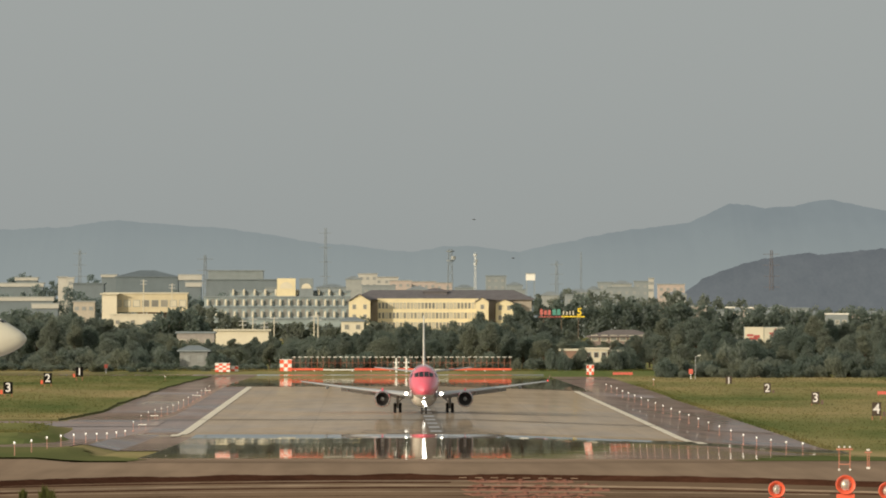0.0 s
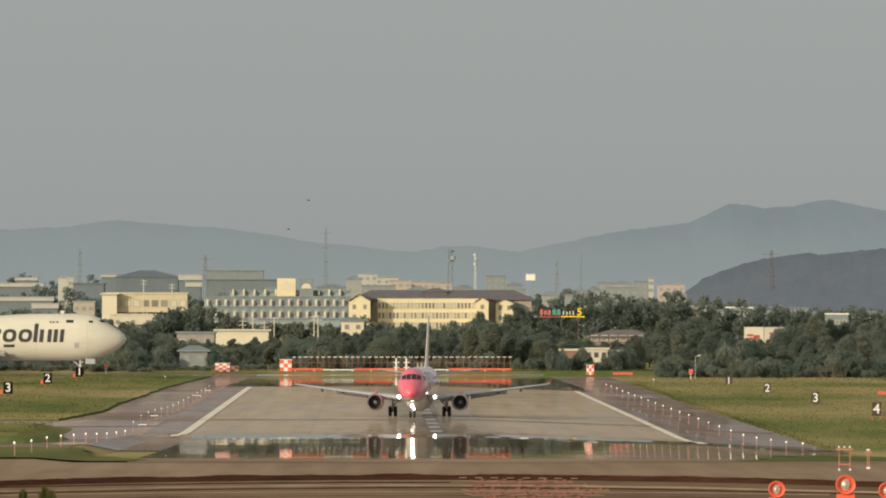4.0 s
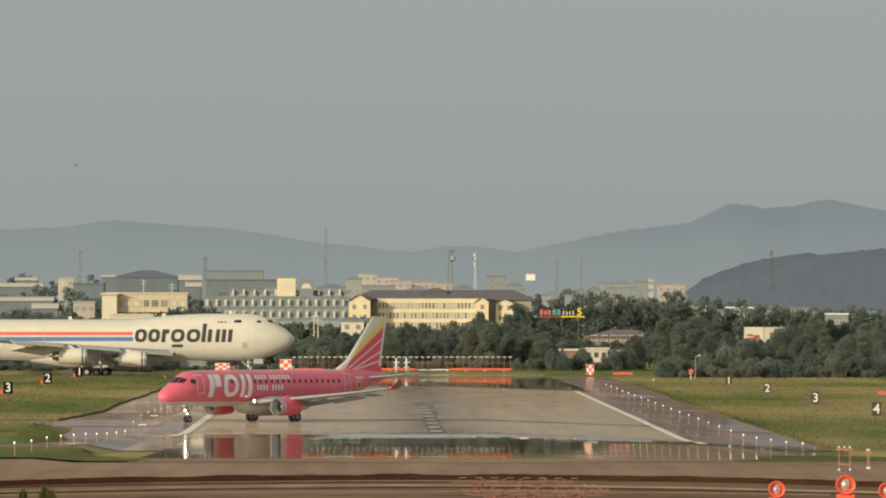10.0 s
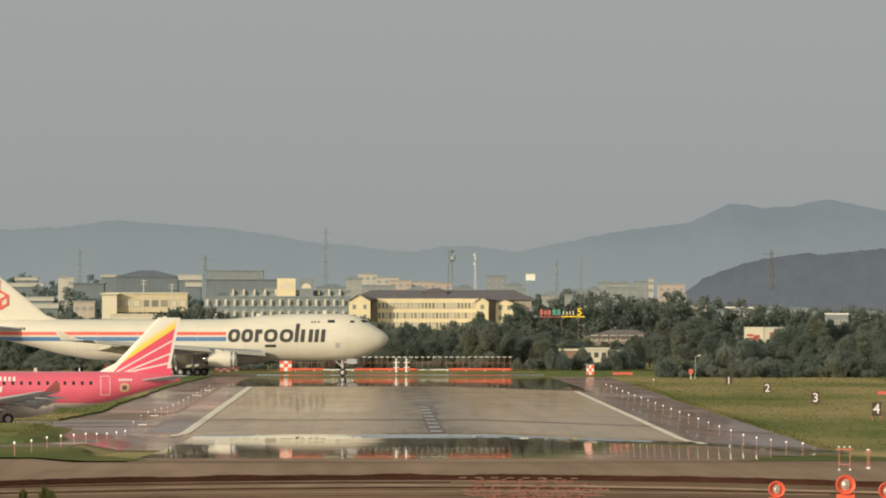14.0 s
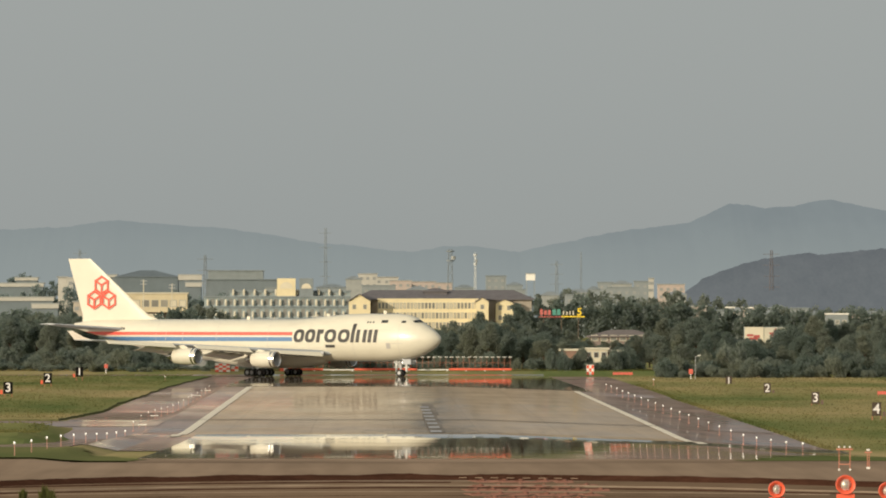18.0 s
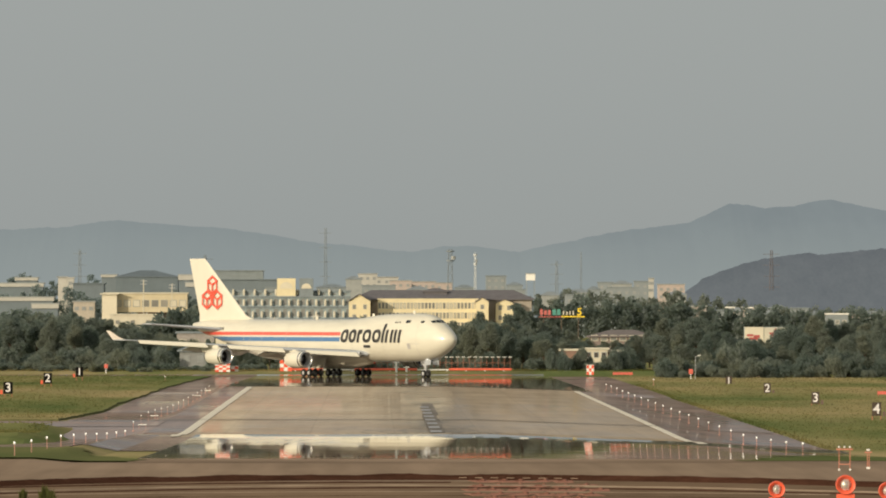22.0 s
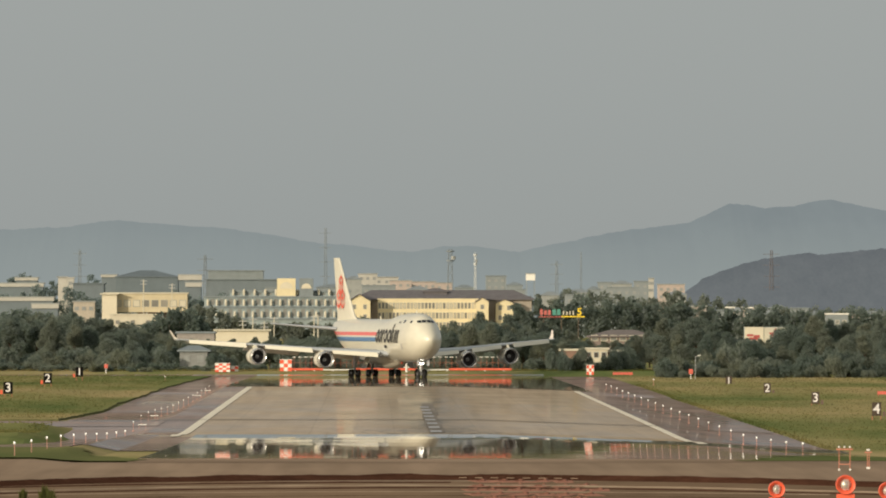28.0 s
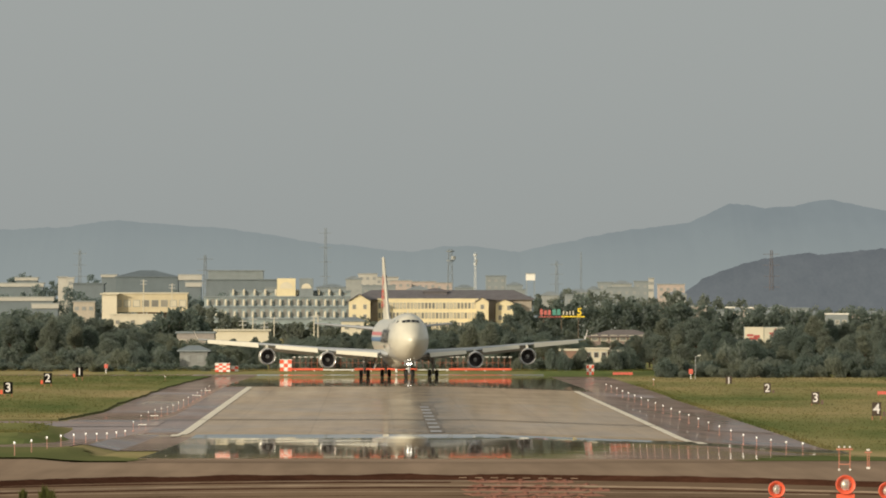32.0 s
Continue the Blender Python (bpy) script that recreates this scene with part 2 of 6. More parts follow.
class Geo:
    """Collects the pieces of one mesh."""

    def __init__(self):
        self.v, self.f = [], []

    def add(self, verts, faces):
        o = len(self.v)
        self.v += [tuple(p) for p in verts]
        self.f += [tuple(i + o for i in f) for f in faces]
        return self

    def box(self, x0, x1, y0, y1, z0, z1):
        return self.add([(x0, y0, z0), (x1, y0, z0), (x1, y1, z0), (x0, y1, z0), (x0, y0, z1), (x1, y0, z1), (x1, y1, z1), (x0, y1, z1)], BOX_F)

    def bar(self, a, b, w, w2=None, n=4):
        """A tapered bar from a to b with n sides."""
        a, b = Vector(a), Vector(b)
        q = (b - a).to_track_quat("Z", "Y")
        vs = []
        for p, r in ((a, w / 2), (b, (w2 if w2 is not None else w) / 2)):
            for i in range(n):
                t = 2 * math.pi * (i + 0.5) / n
                vs.append(p + q @ Vector((r * math.cos(t) * 1.2, r * math.sin(t) * 1.2, 0)))
        fs = [(i, (i + 1) % n, n + (i + 1) % n, n + i) for i in range(n)] + [tuple(range(n))[::-1], tuple(range(n, 2 * n))]
        return self.add(vs, fs)

    def spin(self, profile, axis="X", n=24, at=(0, 0, 0), close=False):
        """A body turned from (along, radius) pairs round an axis."""
        vs, fs = [], []
        for s, r in profile:
            for i in range(n):
                t = 2 * math.pi * i / n
                c, d = r * math.cos(t), r * math.sin(t)
                p = {"X": (s, c, d), "Y": (c, s, d), "Z": (c, d, s)}[axis]
                vs.append((p[0] + at[0], p[1] + at[1], p[2] + at[2]))
        k = len(profile)
        for j in range(k - 1):
            for i in range(n):
                a, b2 = j * n + i, j * n + (i + 1) % n
                fs.append((a, b2, b2 + n, a + n))
        if close:
            fs += [tuple(range(n))[::-1], tuple(range((k - 1) * n, k * n))]
        return self.add(vs, fs)

    def put(self, name, mat, parent=None, label="", smooth=False):
        return link(name, self.v, self.f, mat, parent, label, smooth)


def smooth_by_angle(ob, deg=35):
    bm = bmesh.new()
    bm.from_mesh(ob.data)
    bmesh.ops.recalc_face_normals(bm, faces=bm.faces)
    for e in bm.edges:
        e.smooth = len(e.link_faces) == 2 and e.calc_face_angle(0) < radians(deg)
    for f in bm.faces:
        f.smooth = True
    bm.to_mesh(ob.data)
    bm.free()
    return ob


# ---- the lie of the land ----
AXIS = 4.7  # x of the runway's centre line
PROF_Y = (-200, 0, 470, 520, 584, 600, 610, 620, 630, 640, 650, 660, 670, 680, 690, 700, 710, 720, 730, 740, 750, 760, 770, 780, 790, 800, 812, 828, 845, 870, 1323, 1400, 1660, 1702, 1716, 1900, 2600, 5200)
PROF_Z = (1.8, 1.8, 1.8, 1.88, 1.824, 1.759, 1.684, 1.597, 1.512, 1.43, 1.349, 1.271, 1.196, 1.122, 1.051, 0.982, 0.916, 0.851, 0.79, 0.73, 0.674, 0.619, 0.568, 0.518, 0.472, 0.428, 0.379, 0.330, 0.1, 0.0, 0.15, -0.05, -1.0, -1.05, -0.42, -1.0, 0.0, 0.0)
FADE_Y = (-200, 600, 800, 1300, 1640, 5200)
FADE_Z = (0.0, 0.0, 1.0, 1.0, 0.0, 0.0)
BANK_Y = (560, 603, 633, 661, 691, 751, 779, 807, 837, 870)  # a rise along the left side
BANK_Z = (0, 0.26, 0.34, 0.48, 0.52, 0.49, 0.38, 0.2, 0.15, 0)
BANK_X = (-24.5, -22)
SIDE_X = (-4000, -60, -34, -26, -24, 5, 22, 28, 34, 45, 70, 4000)
SIDE_Z = (-0.1, -0.2, -0.75, -0.75, 0.0, 0.0, -0.62, -1.1, -1.3, -1.35, -1.0, -1.0)

TAXI_Y = (885, 912, 968, 1090)  # the taxiway crosses the dip beside the runway on level ground
TAXI_Z = (0.0, 0.68, 0.68, 0.0)
TAXI_X = (-60, -34, -26, -24)
TAXI_K = (0.2, 1.0, 1.0, 0.0)


def land(x, y):
    return float(np.interp(y, TAXI_Y, TAXI_Z) * np.interp(x - AXIS, TAXI_X, TAXI_K) + np.interp(y, PROF_Y, PROF_Z) + np.interp(y, FADE_Y, FADE_Z) * np.interp(x - AXIS, SIDE_X, SIDE_Z) + np.interp(y, BANK_Y, BANK_Z) * np.interp(x - AXIS, BANK_X, (1, 0)))


def sheet(name, x0, x1, y0, y1, lift, mat, label, kind="structure", parent=None, thick=0.0):
    """A sheet laid on the land; x0 and x1 count from the runway's centre line."""
    xs = sorted({x0, x1, *[v for v in (*SIDE_X, *BANK_X, -200, -120, -10, 10, 120, 200, 600, -600) if x0 < v < x1]})
    ys = sorted({y0, y1, *[v for v in (*PROF_Y, *FADE_Y, *BANK_Y, *TAXI_Y, *range(480, 1800, 24)) if y0 < v < y1]})
    v = [(x + AXIS, y, land(x + AXIS, y) + lift) for y in ys for x in xs]
    k = len(xs)
    f = [(j * k + i, j * k + i + 1, (j + 1) * k + i + 1, (j + 1) * k + i) for j in range(len(ys) - 1) for i in range(k - 1)]
    ob = link(name, v, f, mat, parent)
    return tagged(ob, label, "", "", kind)


sheet("ground", -4000, 4000, -200, 5200, 0.0, M_GRASS, "mown airfield grass, green with straw-coloured patches")
sheet("runway", -20.95, 22.15, 812, 1323, 0.06, M_CONC, "pale tan concrete runway in evening light")

for s, nm in ((-1, "left"), (1, "right")):
    a, b = (-33.5, -20.95) if s < 0 else (22.15, 33.5)
    sheet("runway_shoulder", a, b, 812, 1664, 0.04, M_SHOULDER, "grey asphalt runway shoulder")


def shimmer(name, x0, x1, y0, y1, lift, mat, label, wave, rise=0.0):
    """A smooth sheet, rippled and lifted at its far crest to break up the mirage."""
    xs, ys = np.arange(x0, x1 + 0.1, 2.0), np.linspace(y0, y1, int((y1 - y0) / 1.4))
    v = []
    for y in ys:
        for x in xs:
            r = noise.noise(Vector((x * 0.05, y * 0.045, 2.0))) + 0.45 * noise.noise(Vector((x * 0.16, y * 0.11, 7.0))) + 0.22 * noise.noise(Vector((x * 0.05, y * 0.3, 4.0)))
            crest = rise * float(np.interp(x, (2, 14, 24), (1.0, 0.55, 0.1))) * min(1.0, max(0.0, (y - (y1 - 26)) / 26)) * (0.9 + 0.7 * noise.noise(Vector((x * 0.14, 0.0, 3.0))) + 0.5 * noise.noise(Vector((x * 0.5, 0.0, 6.0))))
            v.append((x + AXIS, y, land(x + AXIS, y) + lift + wave * r + crest))
    k = len(xs)
    f = [(j * k + i, j * k + i + 1, (j + 1) * k + i + 1, (j + 1) * k + i) for j in range(len(ys) - 1) for i in range(k - 1)]
    return tagged(link(name, v, f, mat, smooth=True), label, "", "", "structure")


shimmer("runway_sheen", -19, 34, 590, 826, 0.075, M_SHEEN, "mirror sheet for the heat mirage at the runway's start", 0.004, 0.05)
sheet("road", -80, 80, 440, 592, 0.06, M_DIRT, "brown worn asphalt apron before the runway")
for s in (-1, 1):
    a, b = (-20.95, -20.15) if s < 0 else (21.35, 22.15)
    sheet("runway_edge_line", a, b, 812, 1318, 0.10, M_LINE, "white painted runway edge line")
sheet("runway_shoulder", -33.5, -19, 690, 812, 0.05, M_SHOULDER, "grey asphalt shoulder before the runway")
sheet("taxiway", -260, -24, 915, 955, 0.07, M_SHOULDER, "grey asphalt taxiway leaving the runway")
shimmer("runway_far", -24, 24, 1323, 1704, 0.07, M_SHEEN_FAR, "far runway end shimmering in the heat", 0.012)
sheet("taxiway_far", -400, -24, 1664, 1704, 0.07, M_SHOULDER, "far taxiway at the runway's end")
# narrow strip, darker than the concrete, right across the runway
sheet("dark_cross_strip", -33, 33, 958, 960.5, 0.105, plain("cross_strip_tone", (0.205, 0.178, 0.145), 0.9, spec=0.0, vary=0.3, scale=0.4), "narrow dark strip across the runway")
M_RUBBER = plain("tyre_rubber_stain", (0.225, 0.2, 0.175), 0.9, spec=0.0, vary=0.45, scale=0.35, stretch=(1, 0.05, 1))
for x0, x1, y0, y1 in ((0.15, 1.5, 866, 1000), (0.6, 1.8, 1000, 1110)):
    sheet("tyre_marks", x0, x1, y0, y1, 0.085 + 0.004 * x0, M_RUBBER, "dark tyre rubber along the centre line")
for k in range(8):
    sheet("centre_line_dash", 0.3, 1.25, 868 + 28 * k, 880 + 28 * k, 0.11, M_WORN, "worn white centre-line dash")

# ---- aircraft tools ----
NR = 28


def fuselage(name, st, mat, parent, label=""):
    v, f = [], []
    for x, w, zb, zm, zt in st:
        for i in range(NR):
            t = 2 * math.pi * i / NR
            c = math.cos(t)
            v.append((x, w * math.sin(t), zm + (zt - zm) * c if c > 0 else zm + (zm - zb) * c))
    for j in range(len(st) - 1):
        for i in range(NR):
            f.append((j * NR + i, j * NR + (i + 1) % NR, (j + 1) * NR + (i + 1) % NR, (j + 1) * NR + i))
    f += [tuple(range(NR)), tuple(range((len(st) - 1) * NR, len(st) * NR))]
    return smooth_by_angle(link(name, v, f, mat, parent, label), 60)


def finer(st, step=0.8):
    """More rings between the given ones, on smooth curves."""
    a = np.array(sorted(st))
    xs = np.linspace(a[0, 0], a[-1, 0], int((a[-1, 0] - a[0, 0]) / step))
    xs = np.unique(np.concatenate([xs, a[:, 0]]))
    out = [xs]
    for c in range(1, 5):
        p, q = a[:, 0], a[:, c]
        d = np.diff(q) / np.diff(p)
        m = np.concatenate([[d[0]], [0 if u * w <= 0 else 2 * u * w / (u + w) for u, w in zip(d[:-1], d[1:])], [d[-1]]])
        i = np.clip(np.searchsorted(p, xs, "right") - 1, 0, len(p) - 2)
        h = p[i + 1] - p[i]
        t = (xs - p[i]) / h
        out.append((2 * t**3 - 3 * t**2 + 1) * q[i] + (t**3 - 2 * t**2 + t) * h * m[i] + (3 * t**2 - 2 * t**3) * q[i + 1] + (t**3 - t**2) * h * m[i + 1])
    return [tuple(r) for r in np.array(out).T]


def skin(st, x, z):
    """Half the body's width at x and z."""
    a = np.array(st)
    w, zb, zm, zt = (np.interp(x, a[:, 0], a[:, c]) for c in range(1, 5))
    k = (z - zm) / ((zt - zm) if z > zm else (zm - zb))
    return float(w * math.sqrt(max(0.0, 1 - k * k)))


def decal(name, st, quads, side, mat, parent, lift=0.03, slant=0.0, label=""):
    """Paint or a panel on the body's side; quads are (x0, x1, z0, z1)."""
    g = Geo()
    for x0, x1, z0, z1 in quads:
        nx, nz = max(1, int(abs(x1 - x0) / 0.6)), max(1, int(abs(z1 - z0) / 0.35))
        v = []
        for j in range(nz + 1):
            for i in range(nx + 1):
                z = z0 + (z1 - z0) * j / nz
                x = x0 + (x1 - x0) * i / nx + slant * (z - z0)
                v.append((x, side * (skin(st, x, z) + lift), z))
        k = nx + 1
        g.add(v, [(j * k + i, j * k + i + 1, (j + 1) * k + i + 1, (j + 1) * k + i) for j in range(nz) for i in range(nx)])
    return g.put(name, mat, parent, label)


def ring_mark(name, st, xa, xb, z0, z1, width, side, mat, parent, lift=0.04, slant=0.0, label=""):
    """A painted oval ring on the body's side."""
    v, n = [], 24
    cx, cz, rx, rz = (xa + xb) / 2, (z0 + z1) / 2, abs(xb - xa) / 2, (z1 - z0) / 2
    for k in (1.0, 0.0):
        for i in range(n):
            t = 2 * math.pi * i / n
            c, d = math.cos(t), math.sin(t)
            u = abs(c) ** 0.8 * math.copysign(1, c) * (rx - (0 if k else width))
            z = cz + abs(d) ** 0.8 * math.copysign(1, d) * (rz - (0 if k else width * 0.85))
            x = cx + u + slant * (z - z0)
            v.append((x, side * (skin(st, x, z) + lift), z))
    return link(name, v, [(i, (i + 1) % n, n + (i + 1) % n, n + i) for i in range(n)], mat, parent, label)


FOIL = [(0, 0), (0.02, 0.45), (0.1, 0.85), (0.3, 1.0), (0.6, 0.7), (1, 0.05), (1, -0.05), (0.6, -0.35), (0.3, -0.6), (0.1, -0.55), (0.02, -0.3)]


def wing(name, sections, mat, parent, side=1, upright=False, label=""):
    """sections: (span, leading edge x, chord, height, thickness)."""
    v, f, k = [], [], len(FOIL)
    for s, xle, ch, z, t in sections:
        for a, b in FOIL:
            p = (xle - a * ch, b * t / 2, s) if upright else (xle - a * ch, side * s, z + b * t / 2)
            v.append(p)
    for j in range(len(sections) - 1):
        for i in range(k):
            f.append((j * k + i, j * k + (i + 1) % k, (j + 1) * k + (i + 1) % k, (j + 1) * k + i))
    f += [tuple(range(k)), tuple(range((len(sections) - 1) * k, len(sections) * k))]
    return smooth_by_angle(link(name, v, f, mat, parent, label), 40)


def pane(name, st, x0, x1, a0, a1, side, mat, parent, lift=0.03, label=""):
    """A window on the curved nose; angles in degrees from the crown."""
    a = np.array(st)
    v, k = [], 5
    for i in range(k):
        x = x0 + (x1 - x0) * i / (k - 1)
        w, zb, zm, zt = (np.interp(x, a[:, 0], a[:, c]) for c in range(1, 5))
        for j in range(k):
            t = radians(a0 + (a1 - a0) * j / (k - 1))
            v.append((x + lift, side * (w + lift) * math.sin(t), zm + (zt - zm + lift) * math.cos(t)))
    return link(name, v, [(i * k + j, i * k + j + 1, (i + 1) * k + j + 1, (i + 1) * k + j) for i in range(k - 1) for j in range(k - 1)], mat, parent, label)


def front_pane(name, st, y0, y1, lo, hi, mat, parent, lift=0.03, label=""):
    """A windscreen pane between two widths; lo and hi are its lower and upper edge heights at y0 and y1."""
    a = np.array(st)
    xs = np.linspace(a[-1, 0], a[-1, 0] - 8, 400)
    w, zb, zm, zt = (np.interp(xs, a[:, 0], a[:, c]) for c in range(1, 5))
    v, k = [], 6
    for i in range(k):
        y = y0 + (y1 - y0) * i / (k - 1)
        for j in range(k):
            z0, z1 = lo[0] + (lo[1] - lo[0]) * i / (k - 1), hi[0] + (hi[1] - hi[0]) * i / (k - 1)
            z = z0 + (z1 - z0) * j / (k - 1)
            d = (y / w) ** 2 + ((z - zm) / np.where(z > zm, zt - zm, zm - zb)) ** 2
            v.append((float(xs[np.argmax(d < 1)]) + lift, y * (1 + lift * 0.3), z + lift * 0.5))
    return link(name, v, [(i * k + j, i * k + j + 1, (i + 1) * k + j + 1, (i + 1) * k + j) for i in range(k - 1) for j in range(k - 1)], mat, parent, label)


def engine(parent, x, y, z, r, length, mat, core):
    """A turbofan: cowl > intake lip, fan, spinner, exhaust."""
    cowl = Geo().spin([(-0.02, r * 0.82), (0.0, r * 0.9), (-0.06 * length, r * 0.97), (-0.25 * length, r), (-0.55 * length, r * 0.98), (-0.8 * length, r * 0.86), (-0.8 * length, r * 0.8), (-0.3 * length, r * 0.8), (-0.02, r * 0.82)], at=(x, y, z)).put("engine", mat, parent)
    smooth_by_angle(cowl, 40)
    smooth_by_angle(Geo().spin([(-0.1, r * 0.78), (0.03, r * 0.83), (0.06, r * 0.88), (0.02, r * 0.93), (-0.15 * length, r * 1.005)], at=(x, y, z)).put("intake_lip", M_METAL, cowl, "polished metal intake lip"), 50)
    Geo().spin([(-0.03, r * 0.812), (-0.15 * length, r * 0.79), (-0.3 * length, r * 0.79)], at=(x, y, z)).put("intake_duct", M_GEAR, cowl, "grey intake duct")
    g = Geo().spin([(-0.30 * length, r * 0.8), (-0.31 * length, 0.02)], at=(x, y, z))
    for i in range(18):
        t = 2 * math.pi * i / 18
        d = 0.12
        g.add([(x - 0.27 * length, y + r * 0.2 * math.cos(t), z + r * 0.2 * math.sin(t)), (x - 0.24 * length, y + r * 0.78 * math.cos(t - d), z + r * 0.78 * math.sin(t - d)), (x - 0.28 * length, y + r * 0.78 * math.cos(t + d), z + r * 0.78 * math.sin(t + d))], [(0, 1, 2)])
    g.put("fan", M_FAN, cowl, "dark fan blades")
    smooth_by_angle(Geo().spin([(-0.28 * length, r * 0.24), (-0.2 * length, r * 0.16), (-0.16 * length, 0.01)], n=12, at=(x, y, z)).put("spinner", M_GEAR, cowl), 60)
    smooth_by_angle(Geo().spin([(-0.7 * length, r * 0.62), (-0.85 * length, r * 0.6), (-length, r * 0.42), (-length, r * 0.36), (-0.9 * length, r * 0.3), (-1.15 * length, 0.03)], at=(x, y, z)).put("exhaust", core, cowl, "bare metal exhaust cone"), 40)
    return cowl


WHEELS = []


def wheel(parent, x, y, r, w, mat=None):
    """A rolling wheel: tyre with a rim on each face. Its axle lies along y."""
    g = Geo().spin([(-w / 2, r * 0.55), (-w / 2, r * 0.85), (-w * 0.36, r * 0.97), (0, r), (w * 0.36, r * 0.97), (w / 2, r * 0.85), (w / 2, r * 0.55)], axis="Y", n=20)
    ty = smooth_by_angle(g.put("wheel", M_TYRE, parent), 40)
    ty.location = (x, y, r)
    h = Geo().spin([(-w * 0.45, 0.02), (-w * 0.42, r * 0.3), (-w * 0.3, r * 0.56), (w * 0.3, r * 0.56), (w * 0.42, r * 0.3), (w * 0.45, 0.02)], axis="Y", n=14)
    for i in range(6):
        t = i * math.pi / 3
        h.bar((r * 0.4 * math.cos(t), -w * 0.42, r * 0.4 * math.sin(t)), (r * 0.4 * math.cos(t), w * 0.42, r * 0.4 * math.sin(t)), r * 0.1)
    h.put("rim", mat or M_GEAR, ty, "pale metal rim")
    WHEELS.append((ty, parent, r))
    return ty


def gear_leg(parent, name, x, y, z1, w, r, braces):
    g = Geo().bar((x, y, r * 0.9), (x, y, z1 * 0.55), w * 0.8, n=10).bar((x, y, z1 * 0.5), (x, y, z1), w * 1.2, n=10)
    for dx, dy in braces:
        g.bar((x, y, z1 * 0.5), (x + dx, y + dy, z1), w * 0.55, n=6)
    return g.put(name, M_GEAR, parent)


def lamp_disc(parent, name, x, y, z, r, mat, hood=0.7):
    """A lamp in a short housing that shines forward."""
    h = Geo().spin([(-0.3, r * 0.5), (-0.05, r * 1.15), (r * hood, r * 1.2), (r * hood, r * 1.1), (0.0, r)], n=14, at=(x, y, z)).put(name, M_GEAR, parent)
    Geo().spin([(0.0, r), (0.02, r * 0.6), (0.03, 0.01)], n=14, at=(x, y, z)).put("lens", mat, h, "bright lit lens")
    return h


# ---- the pink twin-jet ----
def paint_split(name, upper, lower, zcut):
    m, n, l, b = material(name, 0.3)
    b.inputs["Coat Weight"].default_value, b.inputs["Coat Roughness"].default_value = 0.9, 0.07
    t = n.new("ShaderNodeTexCoord")
    s = n.new("ShaderNodeSeparateXYZ")
    l.new(t.outputs["Object"], s.inputs[0])
    k = mathn(n, l, "GREATER_THAN", s.outputs[2], zcut)
    f = noise_tex(n, l, coords(n, l, (0.5, 1, 1)), 1.6, 6)
    up = ramp(n, l, f, ((0.3, tuple(c * 0.95 for c in upper)), (0.7, tuple(min(1, c * 1.04) for c in upper))))
    lo = ramp(n, l, f, ((0.3, tuple(c * 0.9 for c in lower)), (0.7, lower)))
    l.new(mix(n, l, k, lo, up), b.inputs["Base Color"])
    return m


def fin_paint(name):
    """White at the leading edge, yellow, then pink behind a slanting line with pale rays."""
    m, n, l, b = material(name, 0.3)
    t = n.new("ShaderNodeTexCoord")
    s = n.new("ShaderNodeSeparateXYZ")
    l.new(t.outputs["Object"], s.inputs[0])
    x, z = s.outputs[0], s.outputs[2]
    # height above the slanting line from the fin's foot to its upper rear corner
    d = mathn(n, l, "SUBTRACT", z, mathn(n, l, "MULTIPLY_ADD", x, -0.64, -1.35))
    c = ramp(n, l, mathn(n, l, "MULTIPLY_ADD", d, 0.25, 0.5), ((0.5, (0.80, 0.105, 0.17)), (0.505, (0.86, 0.62, 0.06)), (0.6, (0.88, 0.70, 0.16)), (0.74, (0.80, 0.77, 0.68))))
    behind = mathn(n, l, "LESS_THAN", d, 0.0)
    for k, q in ((-0.4, 0.32), (-0.22, 2.23), (-0.55, -0.9)):
        e = mathn(n, l, "ABSOLUTE", mathn(n, l, "SUBTRACT", z, mathn(n, l, "MULTIPLY_ADD", x, k, q)))
        ray = mathn(n, l, "LESS_THAN", e, 0.08)
        c = mix(n, l, mathn(n, l, "MULTIPLY", ray, behind), c, (0.85, 0.7, 0.66))
    trail = mathn(n, l, "MULTIPLY", mathn(n, l, "LESS_THAN", x, mathn(n, l, "MULTIPLY_ADD", z, -0.205, -13.98)), mathn(n, l, "GREATER_THAN", z, 5.1))
    c = mix(n, l, trail, c, (0.82, 0.74, 0.68))
    lead = mathn(n, l, "GREATER_THAN", z, mathn(n, l, "MULTIPLY_ADD", x, -1.064, -5.36 - 0.55))
    l.new(mix(n, l, lead, c, (0.80, 0.77, 0.68)), b.inputs["Base Color"])
    return m


